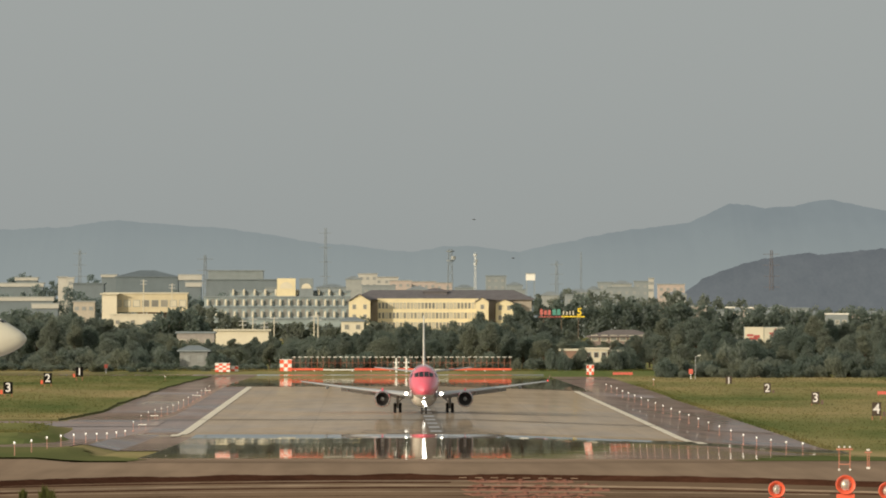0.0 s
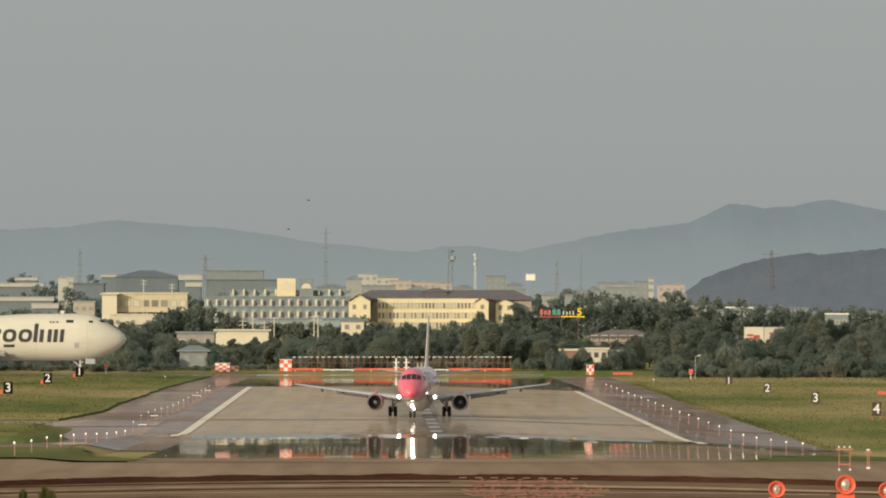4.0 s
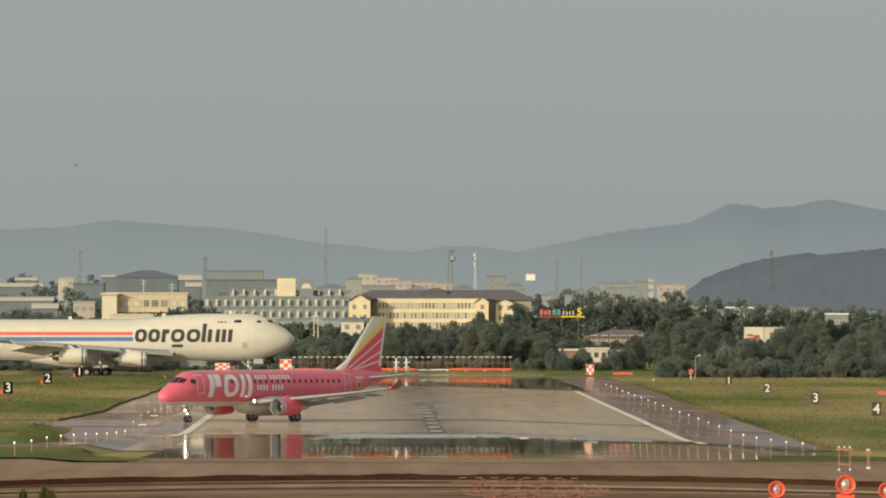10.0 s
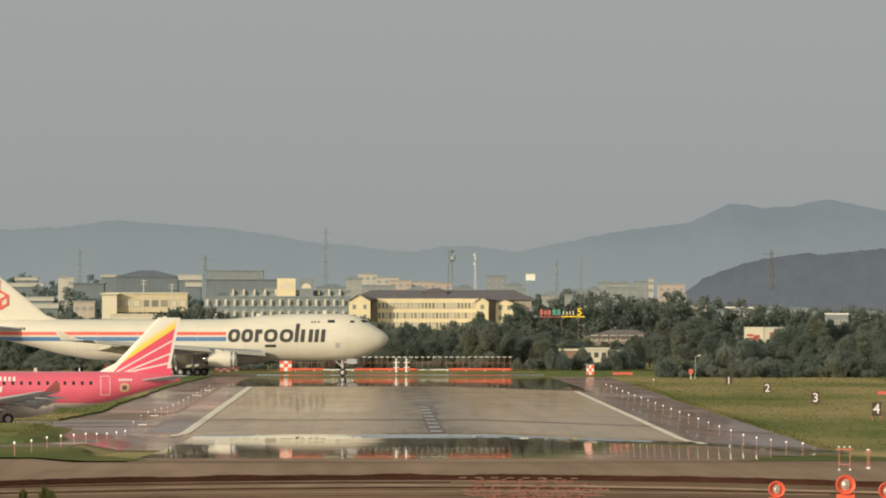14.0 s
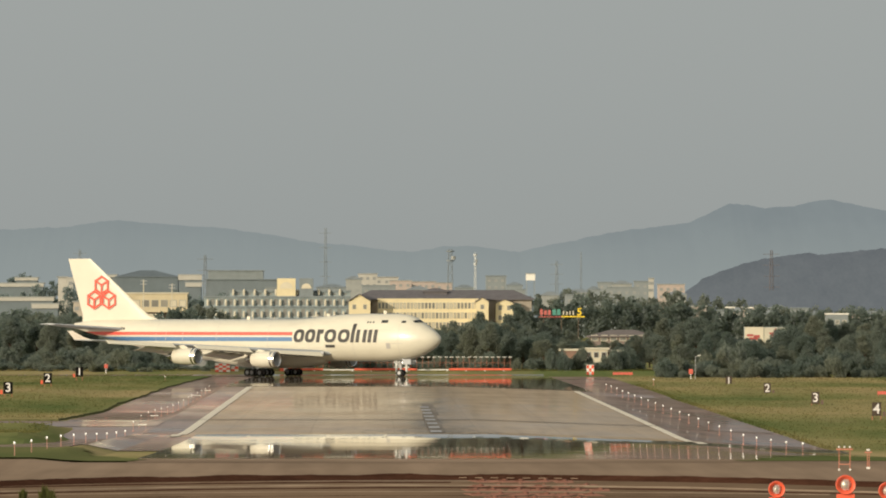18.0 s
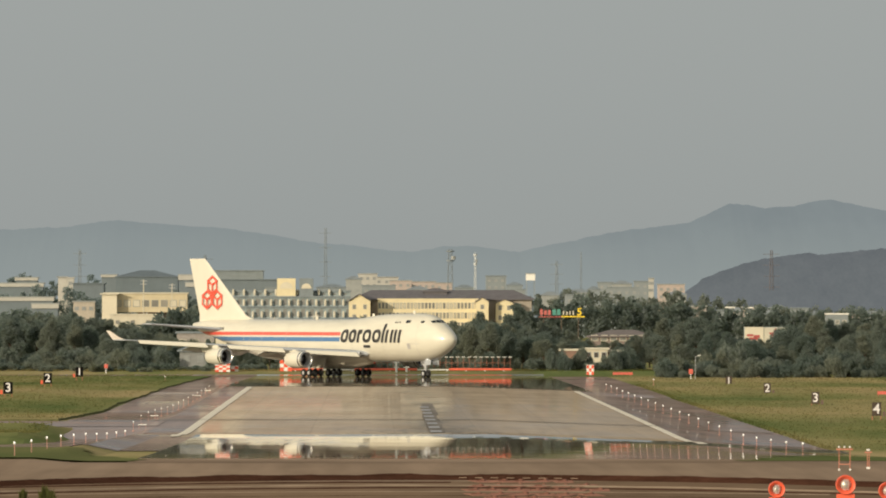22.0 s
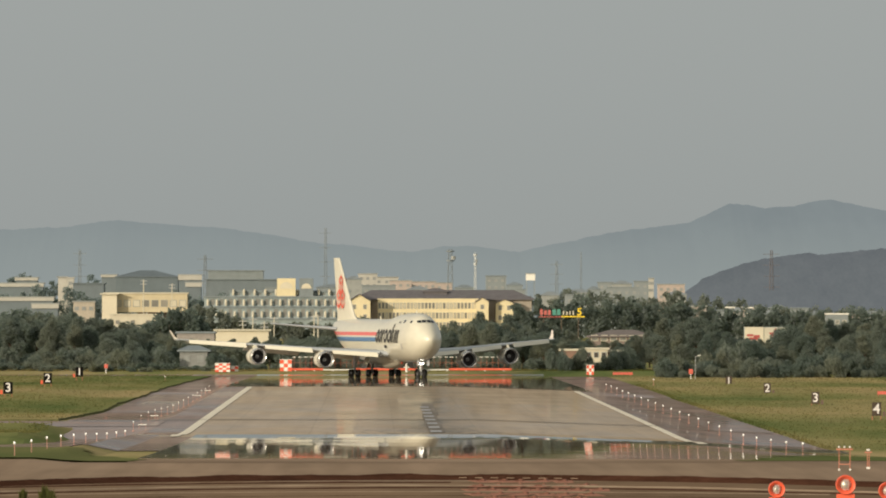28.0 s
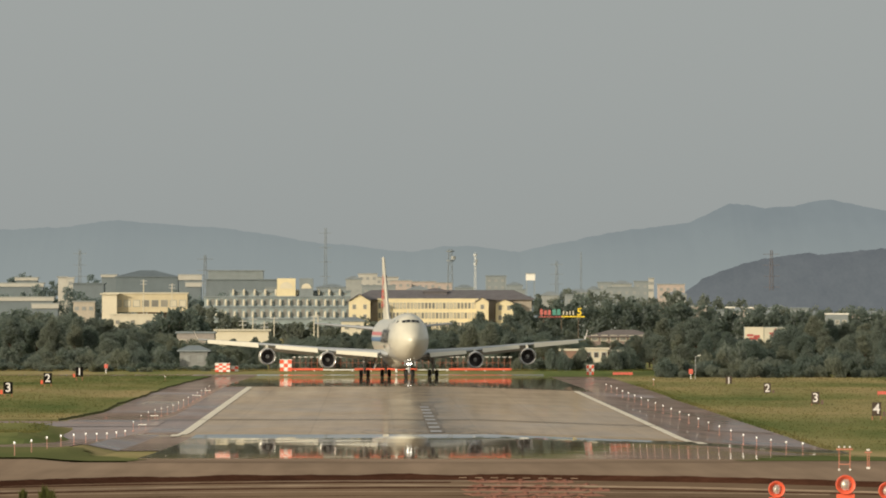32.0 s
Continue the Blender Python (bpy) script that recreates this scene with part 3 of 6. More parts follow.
def twin_jet():
    jet = thing("twin_jet_airliner", pose(0, 0, 0), "pink twin-engined regional jet airliner with a yellow and white tail fin", "airplane")
    st = finer([(15.9, 0.03, 2.32, 2.35, 2.38), (15.6, 0.5, 1.95, 2.4, 2.85), (15.0, 0.85, 1.72, 2.5, 3.25), (14.2, 1.1, 1.6, 2.65, 3.7), (13.2, 1.32, 1.52, 2.85, 4.35), (12.2, 1.44, 1.48, 3.0, 4.72), (10.8, 1.5, 1.46, 3.1, 4.82),
                (6, 1.5, 1.46, 3.1, 4.82), (0, 1.5, 1.46, 3.1, 4.82), (-6, 1.5, 1.5, 3.1, 4.82), (-9, 1.35, 1.9, 3.3, 4.82), (-12, 0.98, 2.7, 3.7, 4.8), (-14.5, 0.55, 3.45, 4.05, 4.65), (-16.2, 0.2, 3.95, 4.15, 4.4)], 0.5)
    fuselage("fuselage", st, paint_split("pink_over_cream", (0.76, 0.125, 0.18), (0.72, 0.66, 0.55), 1.92), jet, "pink body with a cream belly")
    smooth_by_angle(Geo().spin([(-5.2, 0.05), (-4.4, 0.9), (-2, 1.35), (2, 1.42), (4.6, 1.1), (6.2, 0.05)], n=20, at=(0, 0, 1.95)).put("wing_fairing", plain("cream_fairing", (0.70, 0.65, 0.55), 0.35, vary=0.05, lift=0), jet, "cream wing root fairing"), 60)
    for s in (1, -1):
        w = wing("wing", [(1.2, 4.9, 6.6, 1.75, 0.75), (4.3, 2.8, 4.4, 2.1, 0.5), (8.5, 0.35, 3.0, 2.6, 0.32), (12.3, -1.9, 1.75, 3.1, 0.18)], M_GREYP, jet, s, label="pale grey swept wing")
        wing("winglet", [(12.3, -1.95, 1.65, 3.1, 0.16), (12.55, -2.45, 1.1, 3.4, 0.1), (12.75, -2.95, 0.55, 3.9, 0.05)], M_WINGLET, w, s, label="upturned reddish wing tip")
        g = Geo()
        for y0, y1 in ((1.9, 4.6), (4.8, 8.3)):
            x0, x1, z0, z1 = (-1.2 - 0.18 * y0, -1.2 - 0.18 * y1, 1.62 + 0.11 * y0, 1.62 + 0.11 * y1)
            g.add([(x0, s * y0, z0), (x1, s * y1, z1), (x1 - 1.0, s * y1, z1 - 0.32), (x0 - 1.2, s * y0, z0 - 0.42), (x0, s * y0, z0 - 0.12), (x1, s * y1, z1 - 0.1), (x1 - 1.0, s * y1, z1 - 0.37), (x0 - 1.2, s * y0, z0 - 0.48)], BOX_F)
        g.put("flap", M_GREYP, w, "lowered grey flap")
        for y in (5.2, 7.6, 9.7):
            xx, zz = -0.6 - 0.3 * (y - 5), 1.75 + 0.12 * (y - 2)
            smooth_by_angle(Geo().spin([(1.1, 0.03), (0.5, 0.14), (-0.6, 0.16), (-1.9, 0.03)], n=10, at=(xx - 0.6, s * y, zz - 0.18)).put("flap_track_fairing", M_GREYP, w), 60)
        wing("tailplane", [(0.3, -12.3, 3.0, 3.95, 0.3), (5.0, -14.9, 1.5, 4.45, 0.13)], M_GREYP, jet, s, label="pale grey tailplane")
        engine(jet, 4.3, s * 4.13, 1.42, 0.82, 3.6, M_PINK, M_METAL)
        Geo().add([(3.4, s * 4.05, 2.0), (0.4, s * 4.05, 1.9), (0.2, s * 4.05, 2.2), (2.6, s * 4.05, 2.5), (3.4, s * 4.22, 2.0), (0.4, s * 4.22, 1.9), (0.2, s * 4.22, 2.2), (2.6, s * 4.22, 2.5)], BOX_F).put("pylon", M_PINK, jet)
        leg = gear_leg(jet, "main_gear_leg", 0, s * 2.62, 1.9, 0.2, 0.48, ((0, -s * 0.9), (0.8, 0)))
        for d in (-0.26, 0.26):
            wheel(jet, 0, s * 2.62 + d, 0.5, 0.3)
        for i in range(22):
            x = 9.0 - i * 0.8
            if not 0.3 < i < 0.4:
                decal("cabin_window", st, [(x - 0.13, x + 0.13, 3.6, 3.92)], s, M_GLASS, jet, 0.02)
        for x in (11.3, -9.6):
            decal("door", st, [(x, x + 0.05, 2.7, 4.4), (x + 0.85, x + 0.9, 2.7, 4.4), (x, x + 0.9, 4.37, 4.42), (x, x + 0.9, 2.65, 2.7)], s, M_TEXTW, jet, 0.02, label="pale outlined door")
        for y0, y1, lo, hi in ((0.035, 0.47, (3.7, 3.68), (4.2, 4.17)), (0.53, 0.93, (3.68, 3.67), (4.15, 4.0))):
            front_pane("cockpit_window", st, s * y0, s * y1, lo, hi, M_GLASS, jet, 0.03, "dark cockpit pane")
        decal("cockpit_window", st, [(12.25, 12.85, 3.62, 4.0)], s, M_GLASS, jet, 0.03, 0.0, "dark cockpit side pane")
        for x in (12.0, 6.4, 1.0, -4.4, -9.8):
            decal("panel_seam", st, [(x, x + 0.03, 2.0, 4.5)], s, M_PINKSEAM, jet, 0.012, label="faint body seam")
        for k in range(5):
            decal("registration_bar", st, [(-10.6 - k * 0.26, -10.42 - k * 0.26, 3.95, 4.15)], s, M_TEXTW, jet, 0.02)
        ring_mark("emblem", st, -11.4, -10.5, 2.95, 3.75, 0.2, s, M_EMBLEM, jet, 0.03, 0.0, "round beige emblem ring")
        decal("emblem_centre", st, [(-11.15, -10.75, 3.12, 3.5)], s, M_BROWNBOX, jet, 0.025)
        # the airline's marks as plain pale shapes
        for q, lean in (((10.1, 10.75, 2.35, 4.43), -0.15), ((9.0, 9.85, 3.3, 4.43), -0.15), ((5.85, 6.35, 2.35, 4.43), -0.2), ((4.75, 5.3, 2.35, 4.43), -0.1)):
            decal("side_mark", st, [q], s, M_TEXTW, jet, 0.04, lean, "large white slanted bar")
        ring_mark("side_mark", st, 6.7, 8.75, 2.35, 4.43, 0.5, s, M_TEXTW, jet, 0.04, -0.15, "large white ring")
        for z0, z1, wd in ((3.95, 4.35, 5.3), (2.95, 3.45, 4.1)):
            n = int(wd / 0.42)
            for i in range(n):
                if i != 4:
                    decal("small_mark", st, [(4.0 - i * 0.42 - 0.22, 4.0 - i * 0.42, z0, z1)], s, M_TEXTW, jet, 0.04, -0.1)
        lamp_disc(jet, "landing_lamp", 4.6, s * 1.75, 1.95, 0.16, M_LAMP)
    wing("tail_fin", [(4.55, -8.2, 7.3, 0, 0.34), (5.6, -10.3, 5.1, 0, 0.3), (9.75, -14.2, 2.05, 0, 0.16)], fin_paint("fin_paint"), jet, 1, True, "tail fin in white, yellow and pink")
    nose_leg = gear_leg(jet, "nose_gear_leg", 11.97, 0, 1.6, 0.16, 0.31, ((-0.8, 0),))
    for d in (-0.2, 0.2):
        wheel(jet, 11.97, d, 0.32, 0.2)
    lamp_disc(jet, "nose_lamp", 12.15, 0, 1.15, 0.15, M_LAMP, 1.8)
    lamp_disc(jet, "nose_lamp", 12.15, 0.18, 0.85, 0.1, M_LAMP, 1.8)
    Geo().spin([(-0.05, 0.02), (0, 0.06), (0.08, 0.05), (0.11, 0.01)], n=12, at=(-2.2, 12.45, 3.2)).put("position_lamp", M_REDLAMP, jet, "red wing-tip lamp")
    for x in (3.0, -3.0):
        Geo().box(x, x + 0.3, -0.03, 0.03, 4.8, 5.15).put("antenna", M_WHITE, jet)
    return jet


# ---- the four-engined freighter ----
def freighter_paint():
    m, n, l, b = material("white_with_stripes", 0.35)
    b.inputs["Coat Weight"].default_value, b.inputs["Coat Roughness"].default_value = 0.5, 0.1
    t = n.new("ShaderNodeTexCoord")
    s = n.new("ShaderNodeSeparateXYZ")
    l.new(t.outputs["Object"], s.inputs[0])
    x, z = s.outputs[0], s.outputs[2]
    f = noise_tex(n, l, coords(n, l, (0.3, 1, 1)), 0.9, 6)
    c = ramp(n, l, f, ((0.3, (0.605, 0.57, 0.46)), (0.7, (0.66, 0.625, 0.505))))
    aft = mathn(n, l, "LESS_THAN", x, 6.8)
    for z0, z1, col in ((6.72, 7.28, (0.72, 0.10, 0.07)), (5.75, 6.45, (0.07, 0.17, 0.33))):
        k = mathn(n, l, "MULTIPLY", mathn(n, l, "GREATER_THAN", z, z0), mathn(n, l, "LESS_THAN", z, z1))
        c = mix(n, l, mathn(n, l, "MULTIPLY", k, aft), c, col)
    l.new(c, b.inputs["Base Color"])
    return m


def freighter():
    jet = thing("jumbo_jet_freighter", pose(0, 0, 0), "white four-engined jumbo freighter with red and blue side stripes", "airplane")
    st = finer([(33.4, 0.05, 6.05, 6.1, 6.15), (33.05, 0.75, 5.35, 6.1, 6.8), (32, 1.55, 4.5, 6.1, 7.65), (30.5, 2.2, 3.7, 6.1, 8.6), (29, 2.62, 3.15, 6.0, 9.5), (27.5, 2.9, 2.85, 6.0, 10.05), (25, 3.15, 2.6, 5.9, 10.3), (20, 3.25, 2.5, 5.85, 10.3),
                (14, 3.25, 2.5, 5.85, 10.1), (10, 3.25, 2.5, 5.85, 9.7), (6, 3.25, 2.5, 5.85, 9.4), (0, 3.25, 2.4, 5.8, 9.35), (-14, 3.25, 2.6, 5.9, 9.35), (-20, 3.0, 3.4, 6.2, 9.35), (-26, 2.4, 4.9, 6.9, 9.35), (-32, 1.6, 6.3, 7.6, 9.25), (-36, 0.9, 7.3, 8.0, 8.95), (-38, 0.3, 7.9, 8.3, 8.7)], 1.0)
    fuselage("fuselage", st, freighter_paint(), jet, "white body with an upper-deck hump")
    smooth_by_angle(Geo().spin([(-13, 0.05), (-10, 1.6), (-4, 2.5), (6, 2.6), (11, 1.9), (14.5, 0.05)], n=20, at=(0, 0, 3.9)).put("wing_fairing", M_WHITE, jet), 60)
    for s in (1, -1):
        w = wing("wing", [(2.6, 14.0, 16.5, 3.7, 1.5), (8, 9.3, 13.0, 4.1, 1.15), (12, 5.8, 10.2, 4.4, 0.9), (21, -3.2, 7.4, 5.2, 0.55), (31.4, -13.6, 4.0, 6.0, 0.28)], M_GREYP, jet, s, label="pale grey swept wing")
        wing("winglet", [(31.3, -14.0, 3.4, 6.0, 0.2), (31.6, -15.4, 2.2, 6.5, 0.1), (32.0, -17.3, 1.0, 7.5, 0.05)], plain("winglet_paint", (0.74, 0.66, 0.58), 0.4, vary=0.1, lift=0), w, s, label="canted pale winglet with a red mark")
        for y0, y1 in ((3.6, 10.6), (13.0, 21.0)):
            x0 = np.interp(y0, (2.6, 8, 12, 21, 31.4), (-2.5, -3.7, -4.4, -10.6, -17.6))
            x1 = np.interp(y1, (2.6, 8, 12, 21, 31.4), (-2.5, -3.7, -4.4, -10.6, -17.6))
            z0, z1 = 3.35 + 0.08 * y0, 3.35 + 0.08 * y1
            Geo().add([(x0 + 0.4, s * y0, z0), (x1 + 0.4, s * y1, z1), (x1 - 2.0, s * y1, z1 - 0.7), (x0 - 2.4, s * y0, z0 - 0.9), (x0 + 0.4, s * y0, z0 - 0.3), (x1 + 0.4, s * y1, z1 - 0.25), (x1 - 2.0, s * y1, z1 - 0.78), (x0 - 2.4, s * y0, z0 - 1.0)], BOX_F).put("flap", M_WHITE, w, "lowered white flap")
        # drooped leading-edge panels
        for y0, y1 in ((4.2, 10.4), (13.2, 19.6), (22.2, 30.0)):
            ys, xs, zs = (2.6, 8, 12, 21, 31.4), (14.0, 9.3, 5.8, -3.2, -13.6), (3.7, 4.1, 4.4, 5.2, 6.0)
            a, b = (np.interp(y0, ys, xs), np.interp(y0, ys, zs)), (np.interp(y1, ys, xs), np.interp(y1, ys, zs))
            Geo().add([(a[0] + 0.1, s * y0, a[1] + 0.2), (b[0] + 0.1, s * y1, b[1] + 0.1), (b[0] + 0.75, s * y1, b[1] - 0.45), (a[0] + 0.95, s * y0, a[1] - 0.5), (a[0] - 0.05, s * y0, a[1] + 0.1), (b[0] - 0.05, s * y1, b[1] + 0.02), (b[0] + 0.65, s * y1, b[1] - 0.5), (a[0] + 0.85, s * y0, a[1] - 0.56)], BOX_F).put("slat", M_WHITE, w, "lowered white leading-edge slat")
        for y in (6.5, 9.5, 14.5, 19.0):
            xx = np.interp(y, (2.6, 8, 12, 21, 31.4), (-2.5, -3.7, -4.4, -10.6, -17.6))
            smooth_by_angle(Geo().spin([(2.2, 0.05), (1.0, 0.32), (-1.2, 0.35), (-3.4, 0.05)], n=10, at=(xx, s * y, 3.0 + 0.085 * y)).put("flap_track_fairing", M_WHITE, w), 60)
        wing("tailplane", [(0.8, -26.0, 8.6, 7.55, 0.8), (11.2, -34.6, 3.2, 8.55, 0.3)], M_GREYP, jet, s, label="pale grey tailplane")
        for (ex, ey, ez), wx, wz in (((8.3, 11.8, 2.85), 5.6, 4.1), ((-1.1, 20.9, 3.35), -3.4, 4.85)):
            engine(jet, ex + 1.0, s * ey, ez, 1.36, 5.6, M_WHITE, M_METAL)
            Geo().add([(ex - 0.6, s * ey - 0.18, ez + 1.2), (ex - 5.6, s * ey - 0.18, ez + 0.7), (wx - 4.2, s * ey - 0.18, wz + 0.2), (wx + 0.6, s * ey - 0.18, wz + 0.35), (ex - 0.6, s * ey + 0.18, ez + 1.2), (ex - 5.6, s * ey + 0.18, ez + 0.7), (wx - 4.2, s * ey + 0.18, wz + 0.2), (wx + 0.6, s * ey + 0.18, wz + 0.35)], BOX_F).put("pylon", M_WHITE, jet)
        for gx, gy in ((1.6, 5.5), (-1.6, 1.9)):
            gear_leg(jet, "main_gear_leg", gx, s * gy, 3.9, 0.42, 0.62, ((0, -s * 1.2), (1.6, 0)))
            Geo().bar((gx - 0.9, s * gy, 0.66), (gx + 0.9, s * gy, 0.66), 0.28).put("bogie_beam", M_GEAR, jet)
            for dx in (-0.74, 0.74):
                for dy in (-0.56, 0.56):
                    wheel(jet, gx + dx, s * gy + dy, 0.63, 0.44)
        Geo().add([(3.6, s * 4.0, 1.4), (0.2, s * 4.0, 1.4), (0.2, s * 3.3, 3.2), (3.6, s * 3.3, 3.2), (3.6, s * 4.1, 1.4), (0.2, s * 4.1, 1.4), (0.2, s * 3.4, 3.2), (3.6, s * 3.4, 3.2)], BOX_F).put("gear_door", M_WHITE, jet, "white gear door hanging open")
        # the operator's mark as plain dark rings and bars
        lean = -0.1 * s
        for xa, xb in ((7.0, 9.0), (9.2, 11.15), (12.95, 15.2), (15.55, 17.8)):
            ring_mark("side_mark", st, xa, xb, 5.58, 7.75, 0.62, s, M_BLACK, jet, 0.05, lean, "black painted ring")
        for xa, xb, z0, z1 in ((11.45, 12.1, 5.6, 7.7), (12.1, 12.75, 7.0, 7.7), (13.2, 15.0, 4.75, 5.2), (18.05, 18.7, 5.6, 8.65), (19.05, 19.7, 5.6, 7.7), (20.35, 21.0, 5.6, 7.7), (21.35, 22.0, 5.6, 7.7), (22.4, 23.05, 5.6, 7.7)):
            decal("side_mark", st, [(xa, xb, z0, z1)], s, M_BLACK, jet, 0.05, lean, "black painted bar")
        decal("side_door", st, [(24.85, 25.6, 4.6, 5.5)], s, plain("door_grey", (0.42, 0.4, 0.37), 0.5), jet, 0.04, label="small grey door panel")
        decal("side_window", st, [(23.5, 24.7, 8.8, 9.25)], s, M_GLASS, jet, 0.03, label="dark upper-deck window")
        for q in ((-18.0, -17.94, 4.2, 7.4), (-14.6, -14.54, 4.2, 7.4), (-18.0, -14.54, 7.36, 7.42), (-18.0, -14.54, 4.2, 4.26)):
            decal("cargo_door_seam", st, [q], s, M_SEAM, jet, 0.03, label="thin grey door seam")
        for k in range(5):
            decal("registration_bar", st, [(-29.0 + k * 0.5, -28.65 + k * 0.5, 7.6, 8.0)], s, M_BLACK, jet, 0.04)
        for x in (27.0, 18.5, 10.0, 2.0, -8.0, -20.0):
            decal("panel_seam", st, [(x, x + 0.05, 3.2, 8.8)], s, M_SEAM, jet, 0.015, label="faint body seam")
        decal("nose_mark", st, [(25.7, 27.8, 5.4, 5.47)], s, M_SEAM, jet, 0.03)
        for x in (20.8, 21.3, 21.9):
            decal("cabin_window", st, [(x, x + 0.28, 8.78, 9.02)], s, M_GLASS, jet, 0.03)
        for y0, y1, lo, hi in ((0.06, 0.72, (8.86, 8.84), (9.28, 9.25)), (0.8, 1.36, (8.83, 8.8), (9.24, 9.1))):
            front_pane("cockpit_window", st, s * y0, s * y1, lo, hi, M_GLASS, jet, 0.04, "dark cockpit pane")
        decal("cockpit_window", st, [(27.2, 27.9, 8.8, 9.15)], s, M_GLASS, jet, 0.03, 0.0, "dark cockpit side pane")
        lamp_disc(jet, "landing_lamp", 12.4, s * 3.85, 3.8, 0.22, M_LAMP, 4.5)
        # tail mark: three cubes drawn in red lines
        for cx, cz in ((-32.5, 15.0), (-33.95, 12.55), (-31.05, 12.55)):
            r = 1.42
            g = Geo()
            p = [(cx + r * math.sin(k * math.pi / 3), cz + r * math.cos(k * math.pi / 3)) for k in range(6)]
            up = (cx, cz)
            segs = [(p[k], p[(k + 1) % 6]) for k in range(6)] + [(up, p[1]), (up, p[3]), (up, p[5])]
            for (xa, za), (xb, zb) in segs:
                t = Vector((xb - xa, 0, zb - za)).normalized() * 0.16
                q = Vector((-t.z, 0, t.x))
                ya, yb = s * (0.41 - 0.016 * (za - 10)), s * (0.41 - 0.016 * (zb - 10))
                a, b = Vector((xa, ya, za)) - t, Vector((xb, yb, zb)) + t
                g.add([a - q, b - q, b + q, a + q], [(0, 1, 2, 3)])
            g.put("tail_mark", M_LOGO, jet, "red outlined cube of the tail emblem")
    wing("tail_fin", [(8.7, -19.5, 17.0, 0, 0.8), (10.0, -23.4, 13.0, 0, 0.75), (19.4, -34.9, 4.4, 0, 0.42)], M_WHITE, jet, 1, True, "tall white swept tail fin")
    gear_leg(jet, "nose_gear_leg", 25.8, 0, 2.9, 0.34, 0.6, ((-1.6, 0), (0, 0.5), (0, -0.5)))
    for s in (-1, 1):
        wheel(jet, 25.8, s * 0.46, 0.6, 0.4)
        Geo().box(26.6, 28.2, s * 0.8 - 0.04, s * 0.8 + 0.04, 2.0, 2.85).put("nose_gear_door", M_GREYP, jet)
        lamp_disc(jet, "nose_lamp", 26.15, s * 0.22, 2.3, 0.13, M_LAMP)
    smooth_by_angle(Geo().spin([(-0.2, 0.06), (0, 0.14), (0.14, 0.1), (0.2, 0.02)], n=12, at=(12.0, 0, 2.3)).put("beacon", M_LOGO, jet, "dull red belly beacon"), 60)
    for x in (-4.0, 11.5, 22.5):
        zt = np.interp(x, (-4, 11.5, 22.5), (9.33, 9.8, 10.28))
        Geo().box(x, x + 0.6, -0.05, 0.05, zt, zt + 0.5).put("antenna", M_WHITE, jet)
    return jet


M_BROWNBOX = plain("dull_brown_box", (0.14, 0.09, 0.07), 0.7, vary=0.2)
M_EMBLEM = plain("beige_marking", (0.62, 0.47, 0.26), 0.4, vary=0.1, lift=0)
M_SEAM = plain("seam_grey", (0.5, 0.48, 0.43), 0.5, vary=0.1, lift=0)
M_WINGLET = plain("winglet_red", (0.36, 0.11, 0.10), 0.35, vary=0.06, lift=0)
M_PINKSEAM = plain("seam_pink", (0.62, 0.09, 0.14), 0.4, vary=0.1, lift=0)
twin = twin_jet()
jumbo = freighter()


# ---- airfield furniture ----
M_POSTMID = plain("sun_faded_orange", (0.52, 0.26, 0.2), 0.7, vary=0.2)


def edge_light(m, k=1.0):
    o = thing("runway_edge_light", m, "orange post with a white runway edge lamp on top", "runway light", "runway edge lights")
    Geo().spin([(0.0, 0.1), (0.04, 0.1), (0.07, 0.05)], "Z", 8, close=True).put("base_plate", M_POSTMID, o)
    Geo().spin([(0.05, 0.022 * k), (0.72, 0.02 * k)], "Z", 8, close=True).put("post", M_POSTMID, o)
    h = Geo().spin([(0.72, 0.03), (0.75, 0.06 * k), (0.80, 0.06 * k), (0.82, 0.055 * k)], "Z", 10, close=True).put("lamp_head", M_WPAINT, o, "white lamp head")
    Geo().spin([(0.82, 0.06 * k), (0.82 + 0.05 * k, 0.05 * k), (0.82 + 0.08 * k, 0.02 * k)], "Z", 10, close=True).put("lens", M_EDGELAMP, h, "lit clear lens")
    return o


first = small = None
for x, y0, k in ((-21.2, 603, 25), (31.7, 749, 22)):
    for i in range(k):
        y = y0 + 30 * i
        m = pose(x, y, land(x, y) + 0.03)
        if x < 0 and y > 900:
            small = copy_thing(small, m) if small else edge_light(m, 0.62)
        else:
            first = copy_thing(first, m) if first else edge_light(m)


M_SIGNBLACK = plain("matt_sign_black", (0.012, 0.011, 0.01), 0.95, spec=0.05, vary=0.2)
M_BROWNBOARD = plain("weathered_brown_board", (0.065, 0.045, 0.03), 0.8, vary=0.3)


